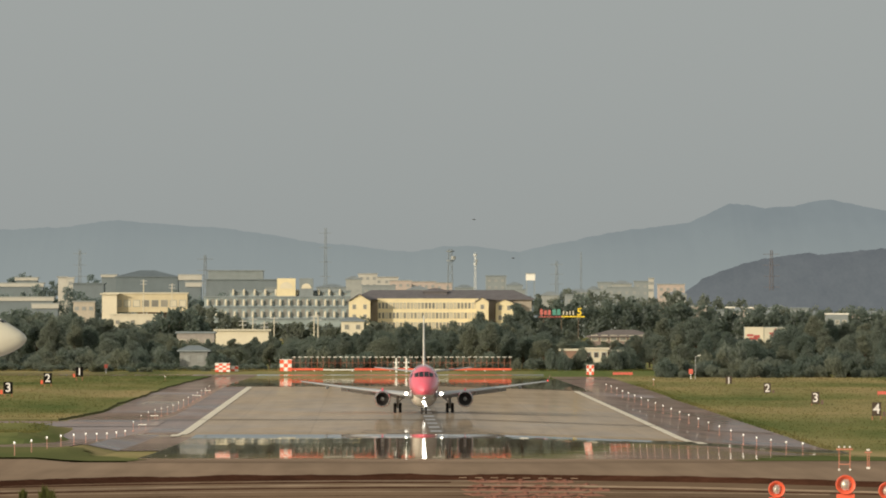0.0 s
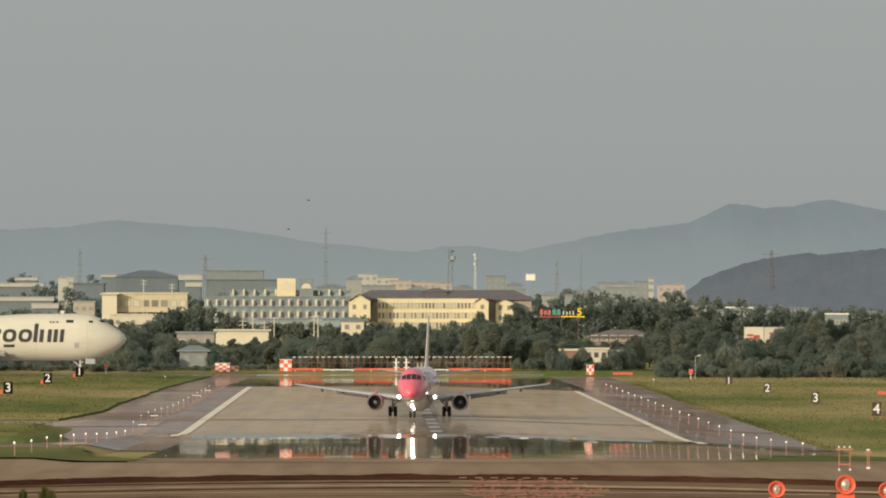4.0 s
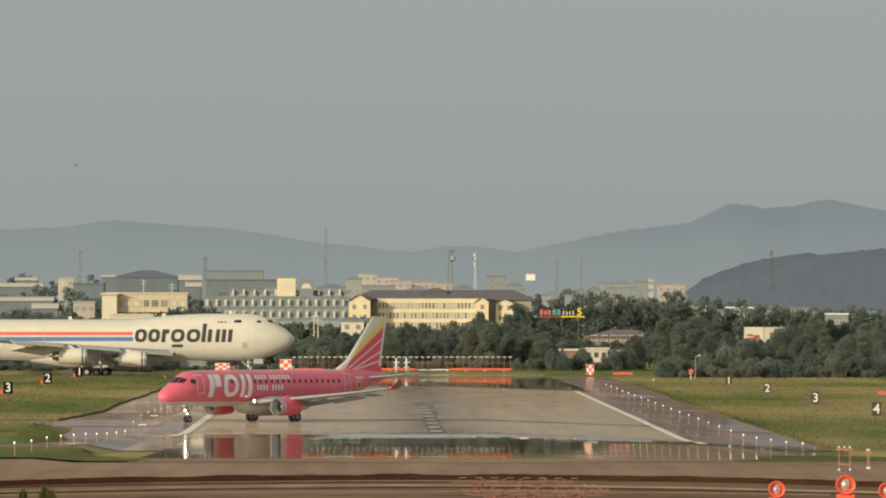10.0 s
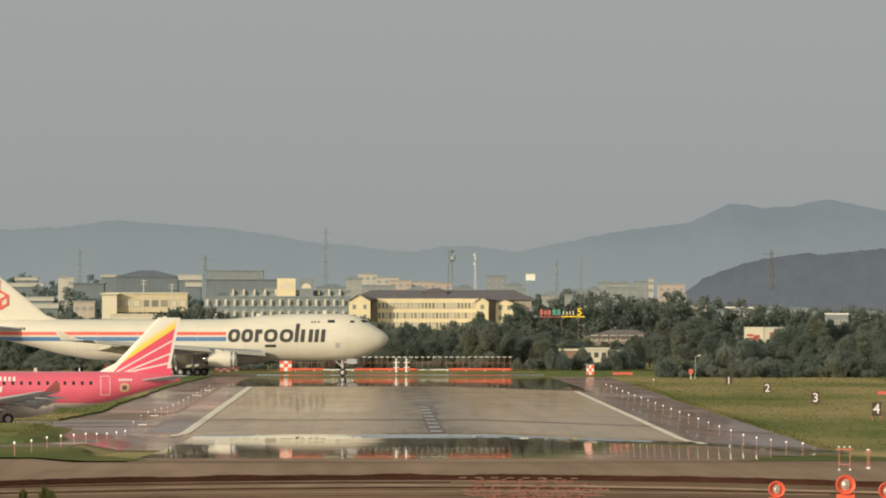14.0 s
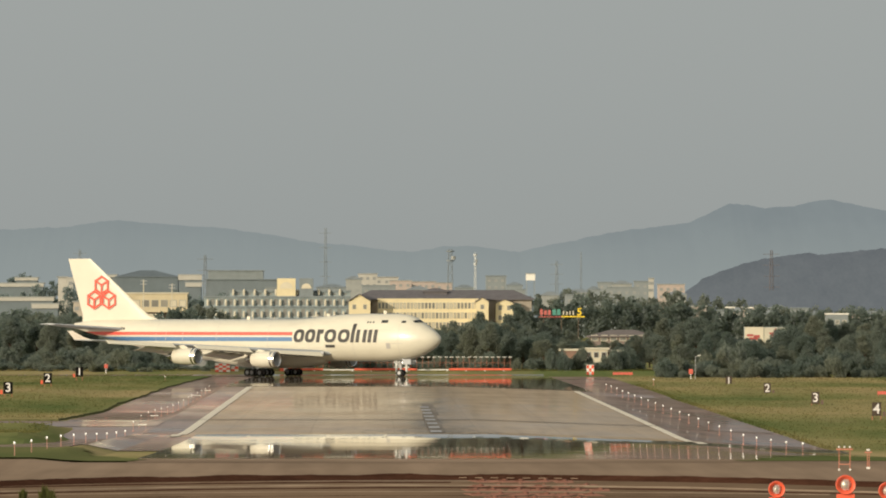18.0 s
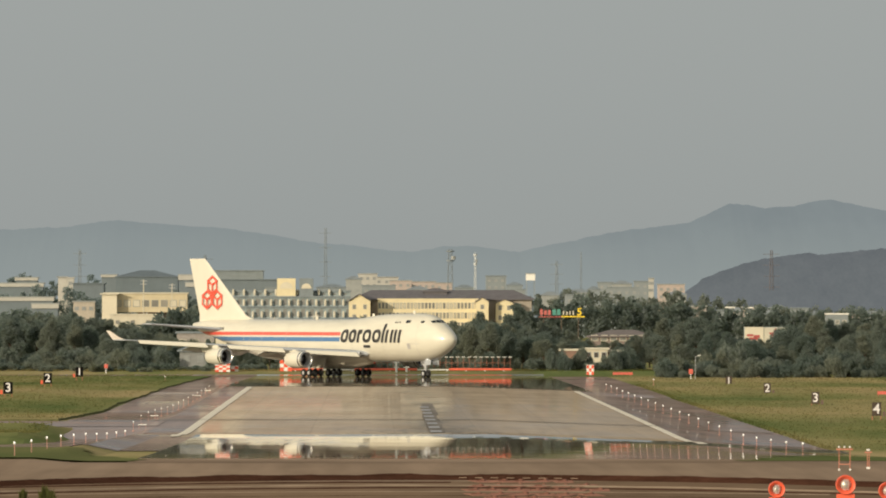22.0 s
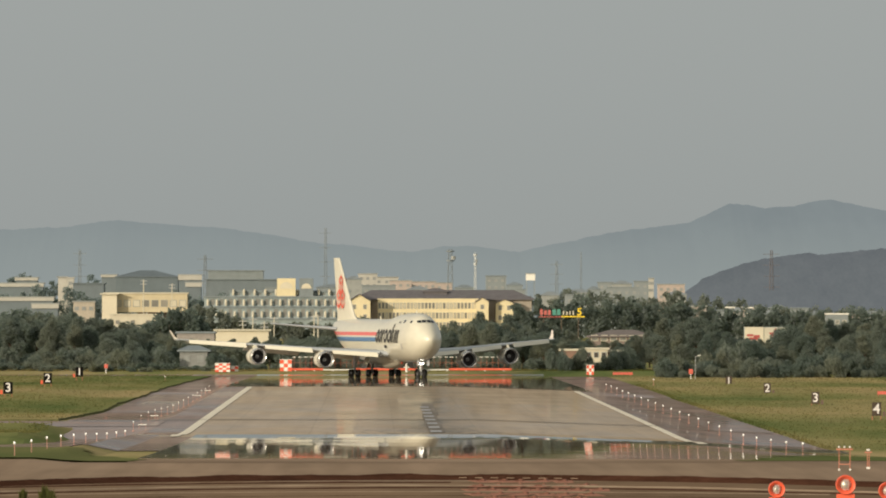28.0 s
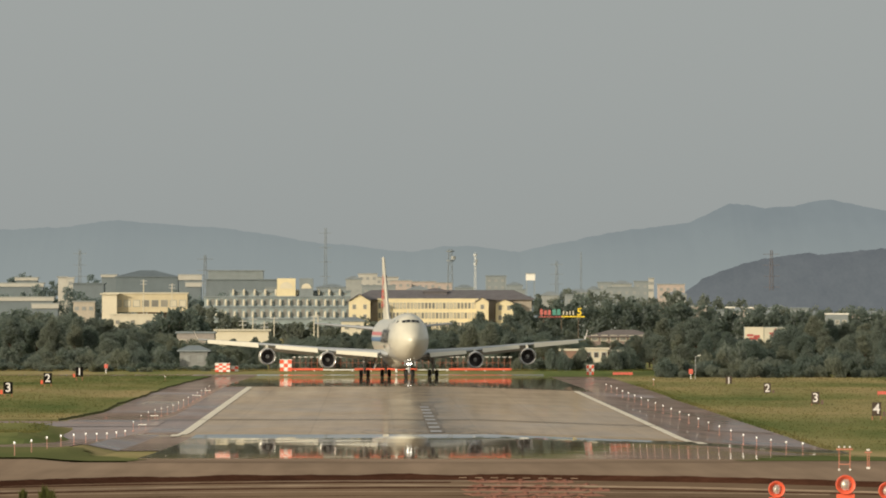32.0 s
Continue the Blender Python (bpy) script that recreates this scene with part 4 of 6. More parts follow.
def distance_sign(x, y, z, digit):
    o = thing("distance_sign", pose(x, y, 0), ("black" if x < 0 else "weathered brown") + " board with a white number on orange legs", "airfield sign", "distance signs")
    g0 = land(x, y)
    w = 0.56 if x < 0 else 0.48
    board = Geo().box(-w, w, -0.12, 0.12, z - 0.7, z + 0.7)
    board.box(-w - 0.04, w + 0.04, -0.15, 0.15, z + 0.69, z + 0.73).put("board", M_SIGNBLACK if x < 0 else M_BROWNBOARD, o, "matt black board" if x < 0 else "weathered brown board")
    for s in (-0.45, 0.45):
        Geo().bar((s, 0.05, g0), (s, 0.05, z - 0.7), 0.1).put("leg", M_POSTDULL, o)
    s = -1 if x < 0 else 1
    Geo().box(0.8 * s - 0.145, 0.8 * s + 0.145, -0.2, 0.2, z - 0.75, z - 0.25).put("lamp_box", M_ORANGE if x < 0 else M_BROWNBOX, o, "side lamp box")
    c = bpy.data.curves.new("numeral", "FONT")
    c.body, c.size, c.extrude, c.offset = digit, 1.5, 0.02, 0.012
    c.align_x, c.align_y = "CENTER", "CENTER"
    c.materials.append(M_TEXTW)
    t = new("numeral", c)
    t.parent = o
    t.matrix_basis = pose(0, -0.15, z, 90, 0, 0)
    return o


for d, y, zl, zr in (("1", 1518, 0.8, -0.6), ("2", 1370, 0.95, -0.4), ("3", 1221, 0.92, -0.3), ("4", 1073, 0.9, -0.1)):
    distance_sign(-43.7, y, zl, d)
    distance_sign(53.2, y, zr, d)


def checker_box(x, y, w, h, d, z0, n, label):
    """A hut painted in red and white squares, each square a raised panel."""
    o = thing("equipment_hut", pose(x, y, z0), label, "hut", "checkered huts")
    Geo().box(-w / 2, w / 2, 0, d, 0, h).put("body", M_WPAINT, o)
    Geo().box(-w / 2 - 0.08, w / 2 + 0.08, -0.08, d + 0.08, h, h + 0.08).put("roof", M_WPAINT, o)
    for i in range(n):
        for j in range(n):
            if (i + j) % 2 == 0:
                Geo().box(-w / 2 + i * w / n, -w / 2 + (i + 1) * w / n, -0.03, 0.0, j * h / n, (j + 1) * h / n).put("red_panel", M_ORANGE, o)
    return o


checker_box(-14.6, 1716, 2.0, 1.9, 2.2, -0.4, 3, "red and white checkered hut beside the antenna array")
checker_box(-25.2, 1712, 2.5, 1.4, 2.4, -0.5, 4, "wide red and white checkered hut in the grass")
checker_box(-23.2, 1716, 1.2, 0.9, 1.4, -0.5, 2, "small white hut beside the checkered one")
checker_box(36.2, 1690, 1.2, 1.6, 1.2, -0.85, 3, "narrow red and white hut by the runway end")


M_BEAM = plain("weathered_red_beam", (0.74, 0.13, 0.07), 0.6, vary=0.25, scale=0.6)


def antenna_array():
    o = thing("localizer_antenna_array", pose(0, 1716, land(4, 1716)), "long row of antenna posts on a red and white beam", "antenna array")
    for i in range(7):
        x0 = -13.6 + i * 5.3
        Geo().box(x0, x0 + 5.28, -0.25, 0.25, 0.16, 0.34 if i in (1, 4) else 0.5).put("beam", M_WPAINT if i in (1, 4) else M_BEAM, o, "white painted beam" if i in (1, 4) else "red painted beam")
    for i in range(38):
        x = -13.2 + i * 0.985
        p = Geo().bar((x, 0, 0.6), (x, 0, 2.35), 0.06).put("antenna_post", M_POSTDULL, o)
        Geo().box(x - 0.3, x + 0.3, -0.35, 0.35, 2.33, 2.45).put("antenna_cap", M_WPAINT, p, "white antenna cap")
    for i in range(12):
        x = -13.0 + i * 3.2
        Geo().box(x - 0.08, x + 0.08, -0.2, 0.2, -0.2, 0.14).put("foot", M_WPAINT, o)
    Geo().box(-13.4, 23.3, 0.3, 0.36, 1.4, 1.45).put("rail", M_POSTDULL, o)
    return o


antenna_array()
for x in (4.05, 5.75):
    o = thing("white_monitor_mast", pose(x, 1712, land(x, 1712)), "short white mast with crossbars before the antenna array", "mast", "monitor masts")
    Geo().bar((0, 0, 0), (0, 0, 2.4), 0.34, 0.24, 8).put("pole", M_WPAINT, o)
    for z in (0.8, 1.6):
        Geo().box(-0.5, 0.5, -0.08, 0.08, z, z + 0.14).put("crossbar", M_WPAINT, o)


M_MARKRED = plain("faded_marker_red", (0.62, 0.13, 0.09), 0.7, vary=0.2)


def marker_post(x, y, z, h, top):
    o = thing("marker_post", pose(x, y, z), "red marker box on a thin post in the grass", "marker post", "marker posts")
    Geo().bar((0, 0, 0), (0, 0, h), 0.12, n=6).put("post", M_WPAINT, o)
    Geo().box(-top / 2, top / 2, -0.2, 0.2, h * 0.55, h * 0.55 + top * 1.2).put("box", M_MARKRED, o)


marker_post(-44.5, 1700, -0.7, 1.6, 0.55)
marker_post(50.1, 1600, -0.9, 1.5, 0.62)
for x, y, w in ((41.6, 1690, 3.3), (66.0, 1315, 1.4)):
    o = thing("orange_barrier", pose(x, y, land(x, y)), "low faded orange barrier standing in the grass", "barrier", "orange barriers")
    Geo().box(-w / 2, w / 2, -0.06, 0.06, 0.2, 0.62).put("board", M_MARKRED, o)
    for k in (-0.4, 0.4):
        Geo().bar((w * k, 0.1, -0.05), (w * k, 0.1, 0.5), 0.08).put("leg", M_POSTDULL, o)
for x, y in ((-30.9, 1518), (41.2, 1490)):  # single lamps in the grass
    copy_thing(first, pose(x, y, land(x, y) + 0.03))
o = thing("lamp_post", pose(50.75, 1598, -0.9), "slim grey lamp post with a short arm", "lamp post")
Geo().bar((0, 0, 0), (0, 0, 3.6), 0.08, 0.06, 8).put("pole", M_GEAR, o)
Geo().bar((0, 0, 3.55), (0.5, 0, 3.75), 0.09).put("arm", M_GEAR, o)
Geo().box(0.3, 0.85, -0.1, 0.1, 3.7, 3.8).put("lamp_head", M_WPAINT, o)

# flat taxi lamps and boards on the left shoulder
for x, y, w in ((-20.4, 903, 0.75), (-20.6, 962, 0.75), (-21.2, 1236, 0.8), (-20.9, 1292, 0.8)):
    o = thing("flush_board", pose(x, y, land(x, y) + 0.04), "low white board on orange feet beside the runway", "board", "low boards")
    Geo().box(-w / 2, w / 2, -0.12, 0.12, 0.4, 0.46).put("board", M_WPAINT, o)
    for s in (-1, 1):
        Geo().bar((s * w * 0.4, 0, 0), (s * w * 0.4, 0, 0.4), 0.03).put("foot", M_POSTMID, o)


M_SALMON = plain("faded_salmon_paint", (0.52, 0.2, 0.13), 0.7, vary=0.25)


def approach_stand(x, y, w, h, z0):
    o = thing("approach_light_stand", pose(x, y, z0), "orange trestle carrying a row of approach lamps", "light stand", "approach light stands")
    for s in (-1, 1):
        Geo().bar((s * w / 2, 0, 0), (s * w / 2, 0, h), 0.045).put("leg", M_SALMON, o)
        Geo().bar((s * w / 2, 0, 0), (s * w / 2, 0, 0.12), 0.12).put("foot", M_WPAINT, o, "white concrete foot")
    Geo().box(-w / 2 - 0.15, w / 2 + 0.15, -0.1, 0.1, h, h + 0.08).put("crossbar", M_SALMON, o)
    Geo().box(-w / 2, w / 2, -0.1, 0.1, h * 0.3, h * 0.34).put("lower_bar", M_SALMON, o)
    for i in range(3):
        Geo().spin([(0, 0.04), (0.06, 0.06), (0.1, 0.04)], "Z", 8, (-w / 2 + i * w / 2, 0, h + 0.12), True).put("lamp", M_WPAINT, o)


for x, y, w, h in ((26.0, 560, 0.6, 1.15), (27.6, 566, 0.1, 0.9), (28.2, 548, 0.7, 1.2), (29.6, 556, 0.7, 1.1), (29.3, 535, 0.6, 1.2)):
    approach_stand(x, y, w, h, land(x, y) + 0.04)


def near_lamp(x, y, z, r):
    """A round orange approach lamp on its pole, aimed along the approach."""
    o = thing("approach_lamp", pose(x, y, 0), "round orange approach lamp with a glass front on a pole", "approach light", "near approach lamps")
    g0 = land(x, y)
    Geo().bar((0, 0, g0), (0, 0, z - r * 1.0), 0.1, 0.08, 8).put("pole", M_ORANGE, o)
    Geo().box(-r * 0.9, r * 0.9, -r * 0.5, r * 0.6, z - r * 1.6, z - r * 0.95).put("yoke", M_ORANGE, o)
    h = smooth_by_angle(Geo().spin([(-0.07, r * 0.56), (-0.15, r * 0.82), (-0.16, r * 0.95), (-0.13, r), (0.05, r), (0.22, r * 0.7), (0.3, 0.02)], "Y", 24, (0, 0, z)).put("housing", M_ORANGE, o), 40)
    smooth_by_angle(Geo().spin([(-0.07, r * 0.58), (-0.12, r * 0.4), (-0.14, 0.01)], "Y", 20, (0, 0, z)).put("lens", M_NEARLENS, h, "ribbed grey glass front"), 60)
    for i in range(3):
        Geo().bar((0.1 * r * (i - 1) * 2, -0.16, z - r * 0.55), (0.1 * r * (i - 1) * 2, -0.16, z + r * 0.55), 0.012).put("guard_bar", M_GEAR, h)
    return o


# strong mottling in the glass colour paints its bright and dark reflections
M_NEARLENS = plain("lamp_glass_painted_glints", (0.62, 0.58, 0.5), 0.2, metal=0.5, vary=0.5, scale=22)
near_lamp(7.95, 200, 7.48, 0.165)
near_lamp(8.84, 190, 7.75, 0.185)
near_lamp(9.72, 192, 7.6, 0.165)

# in-set orange lamps in rows before the runway
# dull red for the flat pads under the ground lamps
M_REDPAD = plain("dull_red_pad", (0.37, 0.185, 0.13), 0.9, spec=0.0, vary=0.3, scale=1.2)
M_LAMPCAST = plain("rusty_lamp_cast", (0.16, 0.065, 0.04), 0.7, vary=0.4, scale=4)
fix = None
random.seed(5)
for r, (y, n, xa) in enumerate(((523, 5, 5.6), (511, 6, 5.3), (500, 7, 4.9), (490, 6, 5.1), (481, 5, 5.6))):
    for i in range(n):
        x = xa + i * 1.05 + random.uniform(-0.12, 0.12)
        m = pose(x, y + random.uniform(-1, 1), land(x, y) + 0.08, 0, 0, random.uniform(-8, 8))
        if fix is None:
            fix = thing("ground_lamp", m, "low orange ground lamp on the worn asphalt", "ground light", "ground lamps")
            Geo().add([(-0.42, -3.2, -0.01), (0.5, -3.0, -0.01), (0.6, 3.1, -0.01), (-0.5, 2.8, -0.01), (-0.4, -3.0, 0.012), (0.46, -2.8, 0.012), (0.55, 2.9, 0.012), (-0.45, 2.6, 0.012)], BOX_F).put("pad", M_REDPAD, fix, "flat dull red pad")
            Geo().spin([(0, 0.17), (0.06, 0.15), (0.12, 0.07)], "Z", 10, (0.1, 0.4, 0), close=True).put("housing", M_LAMPCAST, fix, "dark cast lamp body")
            Geo().box(-0.3, 0.04, -0.12, -0.05, 0.0, 0.07).put("hood", M_LAMPCAST, fix)
        else:
            copy_thing(fix, m)


def berm(y0, x0, x1, h, w, name, label, mat, bend=0.0):
    """A long low bank of soil with an uneven crest, bent towards the viewpoint at its ends."""
    v, f = [], []
    n = int((x1 - x0) / 0.4)
    for i in range(n + 1):
        x = x0 + (x1 - x0) * i / n
        y = y0 - bend * ((x - 2.5) / 20.0) ** 2 + 1.5 * noise.noise(Vector((x * 0.13, y0, 1.0)))
        u = noise.noise(Vector((x * 0.35, y0, 0.0))) * 0.22 + noise.noise(Vector((x * 1.7, y0, 3.0))) * 0.12
        base = land(x, y)
        for a, b in ((-1, -0.05), (-0.45, 0.6), (0, 1), (0.5, 0.55), (1, -0.05)):
            v.append((x, y + a * w, base + max(-0.05, b * h * (1 + u))))
    for i in range(n):
        for j in range(4):
            f.append((i * 5 + j, (i + 1) * 5 + j, (i + 1) * 5 + j + 1, i * 5 + j + 1))
    return tagged(link(name, v, f, mat), label, "", "", "structure")


M_BARE = plain("trodden_brown_soil", (0.2, 0.135, 0.088), 0.95, spec=0.0, vary=0.3, scale=0.25, stretch=(0.3, 0.08, 1))
sheet("bare_ground", -60, 60, 441, 524, 0.066, M_BARE, "trodden brown bare ground before the soil bank")
berm(530, -26, 34, 0.34, 2.0, "earth_bank", "dark brown bank of bare soil", M_SOIL, 16.0)
berm(520, -26, 4, 0.12, 1.0, "earth_bank", "low dark brown soil ridge", M_SOIL, 12.0)
berm(512, -26, 34, 0.14, 1.0, "sand_streak", "thin pale streak of sandy soil", M_SAND, 15.0)
berm(506, -26, 34, 0.12, 1.0, "earth_bank", "low dark brown soil ridge", M_SOIL, 14.0)
berm(497, -26, 22, 0.10, 1.0, "sand_streak", "thin pale streak of sandy soil", M_SAND, 8.0)
berm(488, -26, 34, 0.08, 1.0, "earth_bank", "low dark brown soil ridge", M_SOIL, 10.0)

strip = None
for i in range(8):
    x = 4.7 + i * 0.82
    y = 528.6 - 16.0 * ((x - 2.5) / 20.0) ** 2
    m = pose(x, y, land(x, y) + 0.1, 0, 0, (i * 37) % 9 - 4)
    if strip:
        copy_thing(strip, m)
    else:
        strip = thing("reflector_strip", m, "low pale reflector strip on the brown soil bank", "reflector", "reflector strips")
        Geo().box(-0.2, 0.2, -0.04, 0.04, 0.07, 0.1).put("strip", M_SAND, strip)
        for k in (-0.15, 0.15):
            Geo().bar((k, 0.02, -0.1), (k, 0.02, 0.07), 0.03).put("peg", M_SOIL, strip)

# grass that closes in on the asphalt before the runway
def verge(x0, x1, y0, y1, lift):
    """A grass patch with a ragged inner edge."""
    v, f, n = [], [], 40
    for j in range(n + 1):
        y = y0 + (y1 - y0) * j / n
        k = 9.0 * (j / n) + 2.2 * noise.noise(Vector((0.3, y * 0.08, x0))) + 1.2 * noise.noise(Vector((0.7, y * 0.4, x0)))
        inner = x1 - k if x1 < 0 else x1 + k
        for i in range(45):
            x = x0 + (inner - x0) * i / 44
            v.append((x, y, land(x, y) + lift))
    for j in range(n):
        for i in range(44):
            a = j * 45 + i
            f.append((a, a + 1, a + 46, a + 45))
    tagged(link("grass_verge", v, f, M_VERGE), "green grass verge beside the asphalt", "", "", "structure")


verge(-80, -13.0, 596, 700, 0.1)
verge(85, 22.0, 596, 720, 0.1)


def mound(x0, x1, y0, y1, h):
    v, f, nx, ny = [], [], 44, 24
    for j in range(ny + 1):
        for i in range(nx + 1):
            x, y = x0 + (x1 - x0) * i / nx, y0 + (y1 - y0) * j / ny
            x += 0.9 * noise.noise(Vector((y * 0.07, 3.0, x1))) * i / nx
            k = min(1, (nx - i) / 1.6) * min(1, 0.45 + j / 12, j / 1.5, (ny - j) / 2.5)
            v.append((x, y, land(x, y) + (0.02 + h * k * (0.9 + 0.2 * noise.noise(Vector((x * 0.3, y * 0.1, 0)))))))
    for j in range(ny):
        for i in range(nx):
            a = j * (nx + 1) + i
            f.append((a, a + 1, a + nx + 2, a + nx + 1))
    tagged(link("grass_mound", v, f, M_GRASS), "rough grass rise before the taxiway", "", "", "structure")


mound(-85, -26.6, 815, 911, 0.95)


def turf(x0, ys, xs, rise):
    """Raised turf with a ragged, undercut edge towards the asphalt, painted dark for shade."""
    v, f, n = [], [], 260
    for j in range(n + 1):
        y = ys[0] + (ys[-1] - ys[0]) * j / n
        e = float(np.interp(y, ys, xs)) + 0.55 * noise.noise(Vector((0.3, y * 0.03, 2.0))) + 0.3 * noise.noise(Vector((0.7, y * 0.15, 5.0)))
        k = rise * (1 + 0.35 * noise.noise(Vector((0.1, y * 0.12, 8.0))))
        for i in range(6):
            x = x0 + (e - x0) * i / 5
            v.append((x, y, land(x, y) + k))
    for j in range(n):
        for i in range(5):
            a = j * 6 + i
            f.append((a, a + 1, a + 7, a + 6))
    tagged(link("grass_turf", v, f, M_GRASS), "raised green turf with straw-coloured patches", "", "", "structure")
    e = len(v)
    rim = [v[i] for i in range(6)] + [v[j * 6 + 5] for j in range(1, n + 1)]
    w = [p for q in rim for p in (q, (q[0] + 0.15, q[1] - 0.05, land(q[0], q[1]) - 0.05))]
    tagged(link("turf_edge", w, [(2 * i, 2 * i + 1, 2 * i + 3, 2 * i + 2) for i in range(len(rim) - 1)], M_TURFSHADE), "cut edge of the turf, painted dark as shade", "", "", "structure")


# dark olive that paints the shade along the turf's edge
M_TURFSHADE = plain("turf_edge_painted_shade", (0.115, 0.112, 0.055), 0.95, spec=0.0, vary=0.4, scale=1.5)
turf(-90, (960, 981, 1045, 1162, 1324, 1575, 1660), (-29.6, -29.4, -29.3, -29.2, -28.4, -27.2, -26.2), 0.2)


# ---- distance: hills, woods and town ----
# hill colours hold the haze, palest low down in the far range
M_FAR_HILL = distance_paint("far_hill_painted_haze", (0.205, 0.234, 0.243), (0.222, 0.252, 0.26), 0.02, 1.0, (0.262, 0.293, 0.29))
M_NEAR_HILL = distance_paint("near_hill_painted_haze", (0.115, 0.126, 0.136), (0.14, 0.15, 0.158), 0.12, 1.0)


def ridge(name, y, depth, xs, zs, mat, label, rough):
    """A wooded range of hills: a crest line with slopes before and behind it."""
    v, f = [], []
    x = np.arange(xs[0], xs[-1], 1.3)
    for px in x:
        h = float(np.interp(px, xs, zs))
        h += rough * (noise.noise(Vector((px * 0.05, y, 1))) + 0.6 * noise.noise(Vector((px * 0.19, y, 5))) + 0.5 * noise.noise(Vector((px * 0.45, y, 9))))
        for a, b in ((-1, 0), (-0.6, 0.42), (-0.3, 0.75), (0, 1), (0.3, 0.0)):
            w = noise.noise(Vector((px * 0.03, a * 3, y * 0.01))) * depth * 0.08
            v.append((px, y + a * depth + w * (a != 0), max(-1, h * b)))
    for i in range(len(x) - 1):
        for j in range(4):
            f.append((i * 5 + j, (i + 1) * 5 + j, (i + 1) * 5 + j + 1, i * 5 + j + 1))
    ob = link(name, v, f, mat, smooth=True)
    return tagged(ob, label, "", "", "structure")


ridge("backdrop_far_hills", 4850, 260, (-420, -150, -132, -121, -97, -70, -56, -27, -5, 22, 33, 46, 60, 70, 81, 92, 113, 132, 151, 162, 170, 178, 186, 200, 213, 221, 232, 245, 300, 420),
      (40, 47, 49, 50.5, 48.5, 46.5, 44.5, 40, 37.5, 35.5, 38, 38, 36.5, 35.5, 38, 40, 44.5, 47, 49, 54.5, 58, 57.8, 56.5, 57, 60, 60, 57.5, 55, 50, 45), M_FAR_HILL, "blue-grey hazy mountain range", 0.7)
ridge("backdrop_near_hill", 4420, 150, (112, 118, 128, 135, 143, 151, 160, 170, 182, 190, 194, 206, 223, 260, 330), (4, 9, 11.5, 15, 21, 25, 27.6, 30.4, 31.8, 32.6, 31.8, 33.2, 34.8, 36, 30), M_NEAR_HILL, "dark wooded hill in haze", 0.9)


def leaf_mat(name, dark, light):
    m, n, l, b = material(name, 0.75, 0, 0.15)
    g = n.new("ShaderNodeNewGeometry")
    oi = n.new("ShaderNodeObjectInfo")
    c = ramp(n, l, g.outputs["Random Per Island"], ((0.0, dark), (0.75, light), (1.0, tuple(v * 1.2 for v in light))))
    t = ramp(n, l, oi.outputs["Random"], ((0.0, (0.8, 0.86, 0.86)), (0.5, (1, 1, 1)), (1.0, (1.15, 1.06, 0.95))))
    col = mix(n, l, 1.0, c, t, "MULTIPLY")
    l.new(col, b.inputs["Base Color"])
    tr = n.new("ShaderNodeBsdfTranslucent")
    l.new(mix(n, l, 1.0, col, (1.5, 1.5, 1.2), "MULTIPLY"), tr.inputs[0])
    ms = n.new("ShaderNodeMixShader")
    ms.inputs[0].default_value = 0.65
    l.new(b.outputs[0], ms.inputs[1])
    l.new(tr.outputs[0], ms.inputs[2])
    l.new(ms.outputs[0], n["Material Output"].inputs[0])
    return m


# leaf colour raised and blued to imitate the haze over the wood
M_LEAF = leaf_mat("foliage", (0.172, 0.2, 0.188), (0.195, 0.223, 0.206))
M_BARK = plain("bark", (0.10, 0.075, 0.05), 0.9, vary=0.3, scale=3)


def leaf_cloud(rng, lobes, count, size):
    """Many small leaf sprays through a few uneven lobes; returns vertices and faces."""
    v, f = [], []
    wts = np.array([r[3] ** 2 for r in lobes])
    wts = wts / wts.sum()
    for k in rng.choice(len(lobes), count, p=wts):
        cx, cy, cz, r = lobes[k]
        d = rng.normal(size=3)
        d /= np.linalg.norm(d)
        rad = r * (0.3 + 0.85 * rng.random() ** 0.7)
        p = np.array([cx + d[0] * rad, cy + d[1] * rad, cz + d[2] * rad * 0.85])
        a = rng.normal(size=3)
        a /= np.linalg.norm(a)
        b = np.cross(a, rng.normal(size=3))
        b /= np.linalg.norm(b)
        s = size * (0.6 + 0.8 * rng.random())
        o = len(v)
        v += [tuple(p - a * s), tuple(p + b * s * 0.45), tuple(p + a * s), tuple(p - b * s * 0.45)]
        f.append((o, o + 1, o + 2, o + 3))
    return v, f


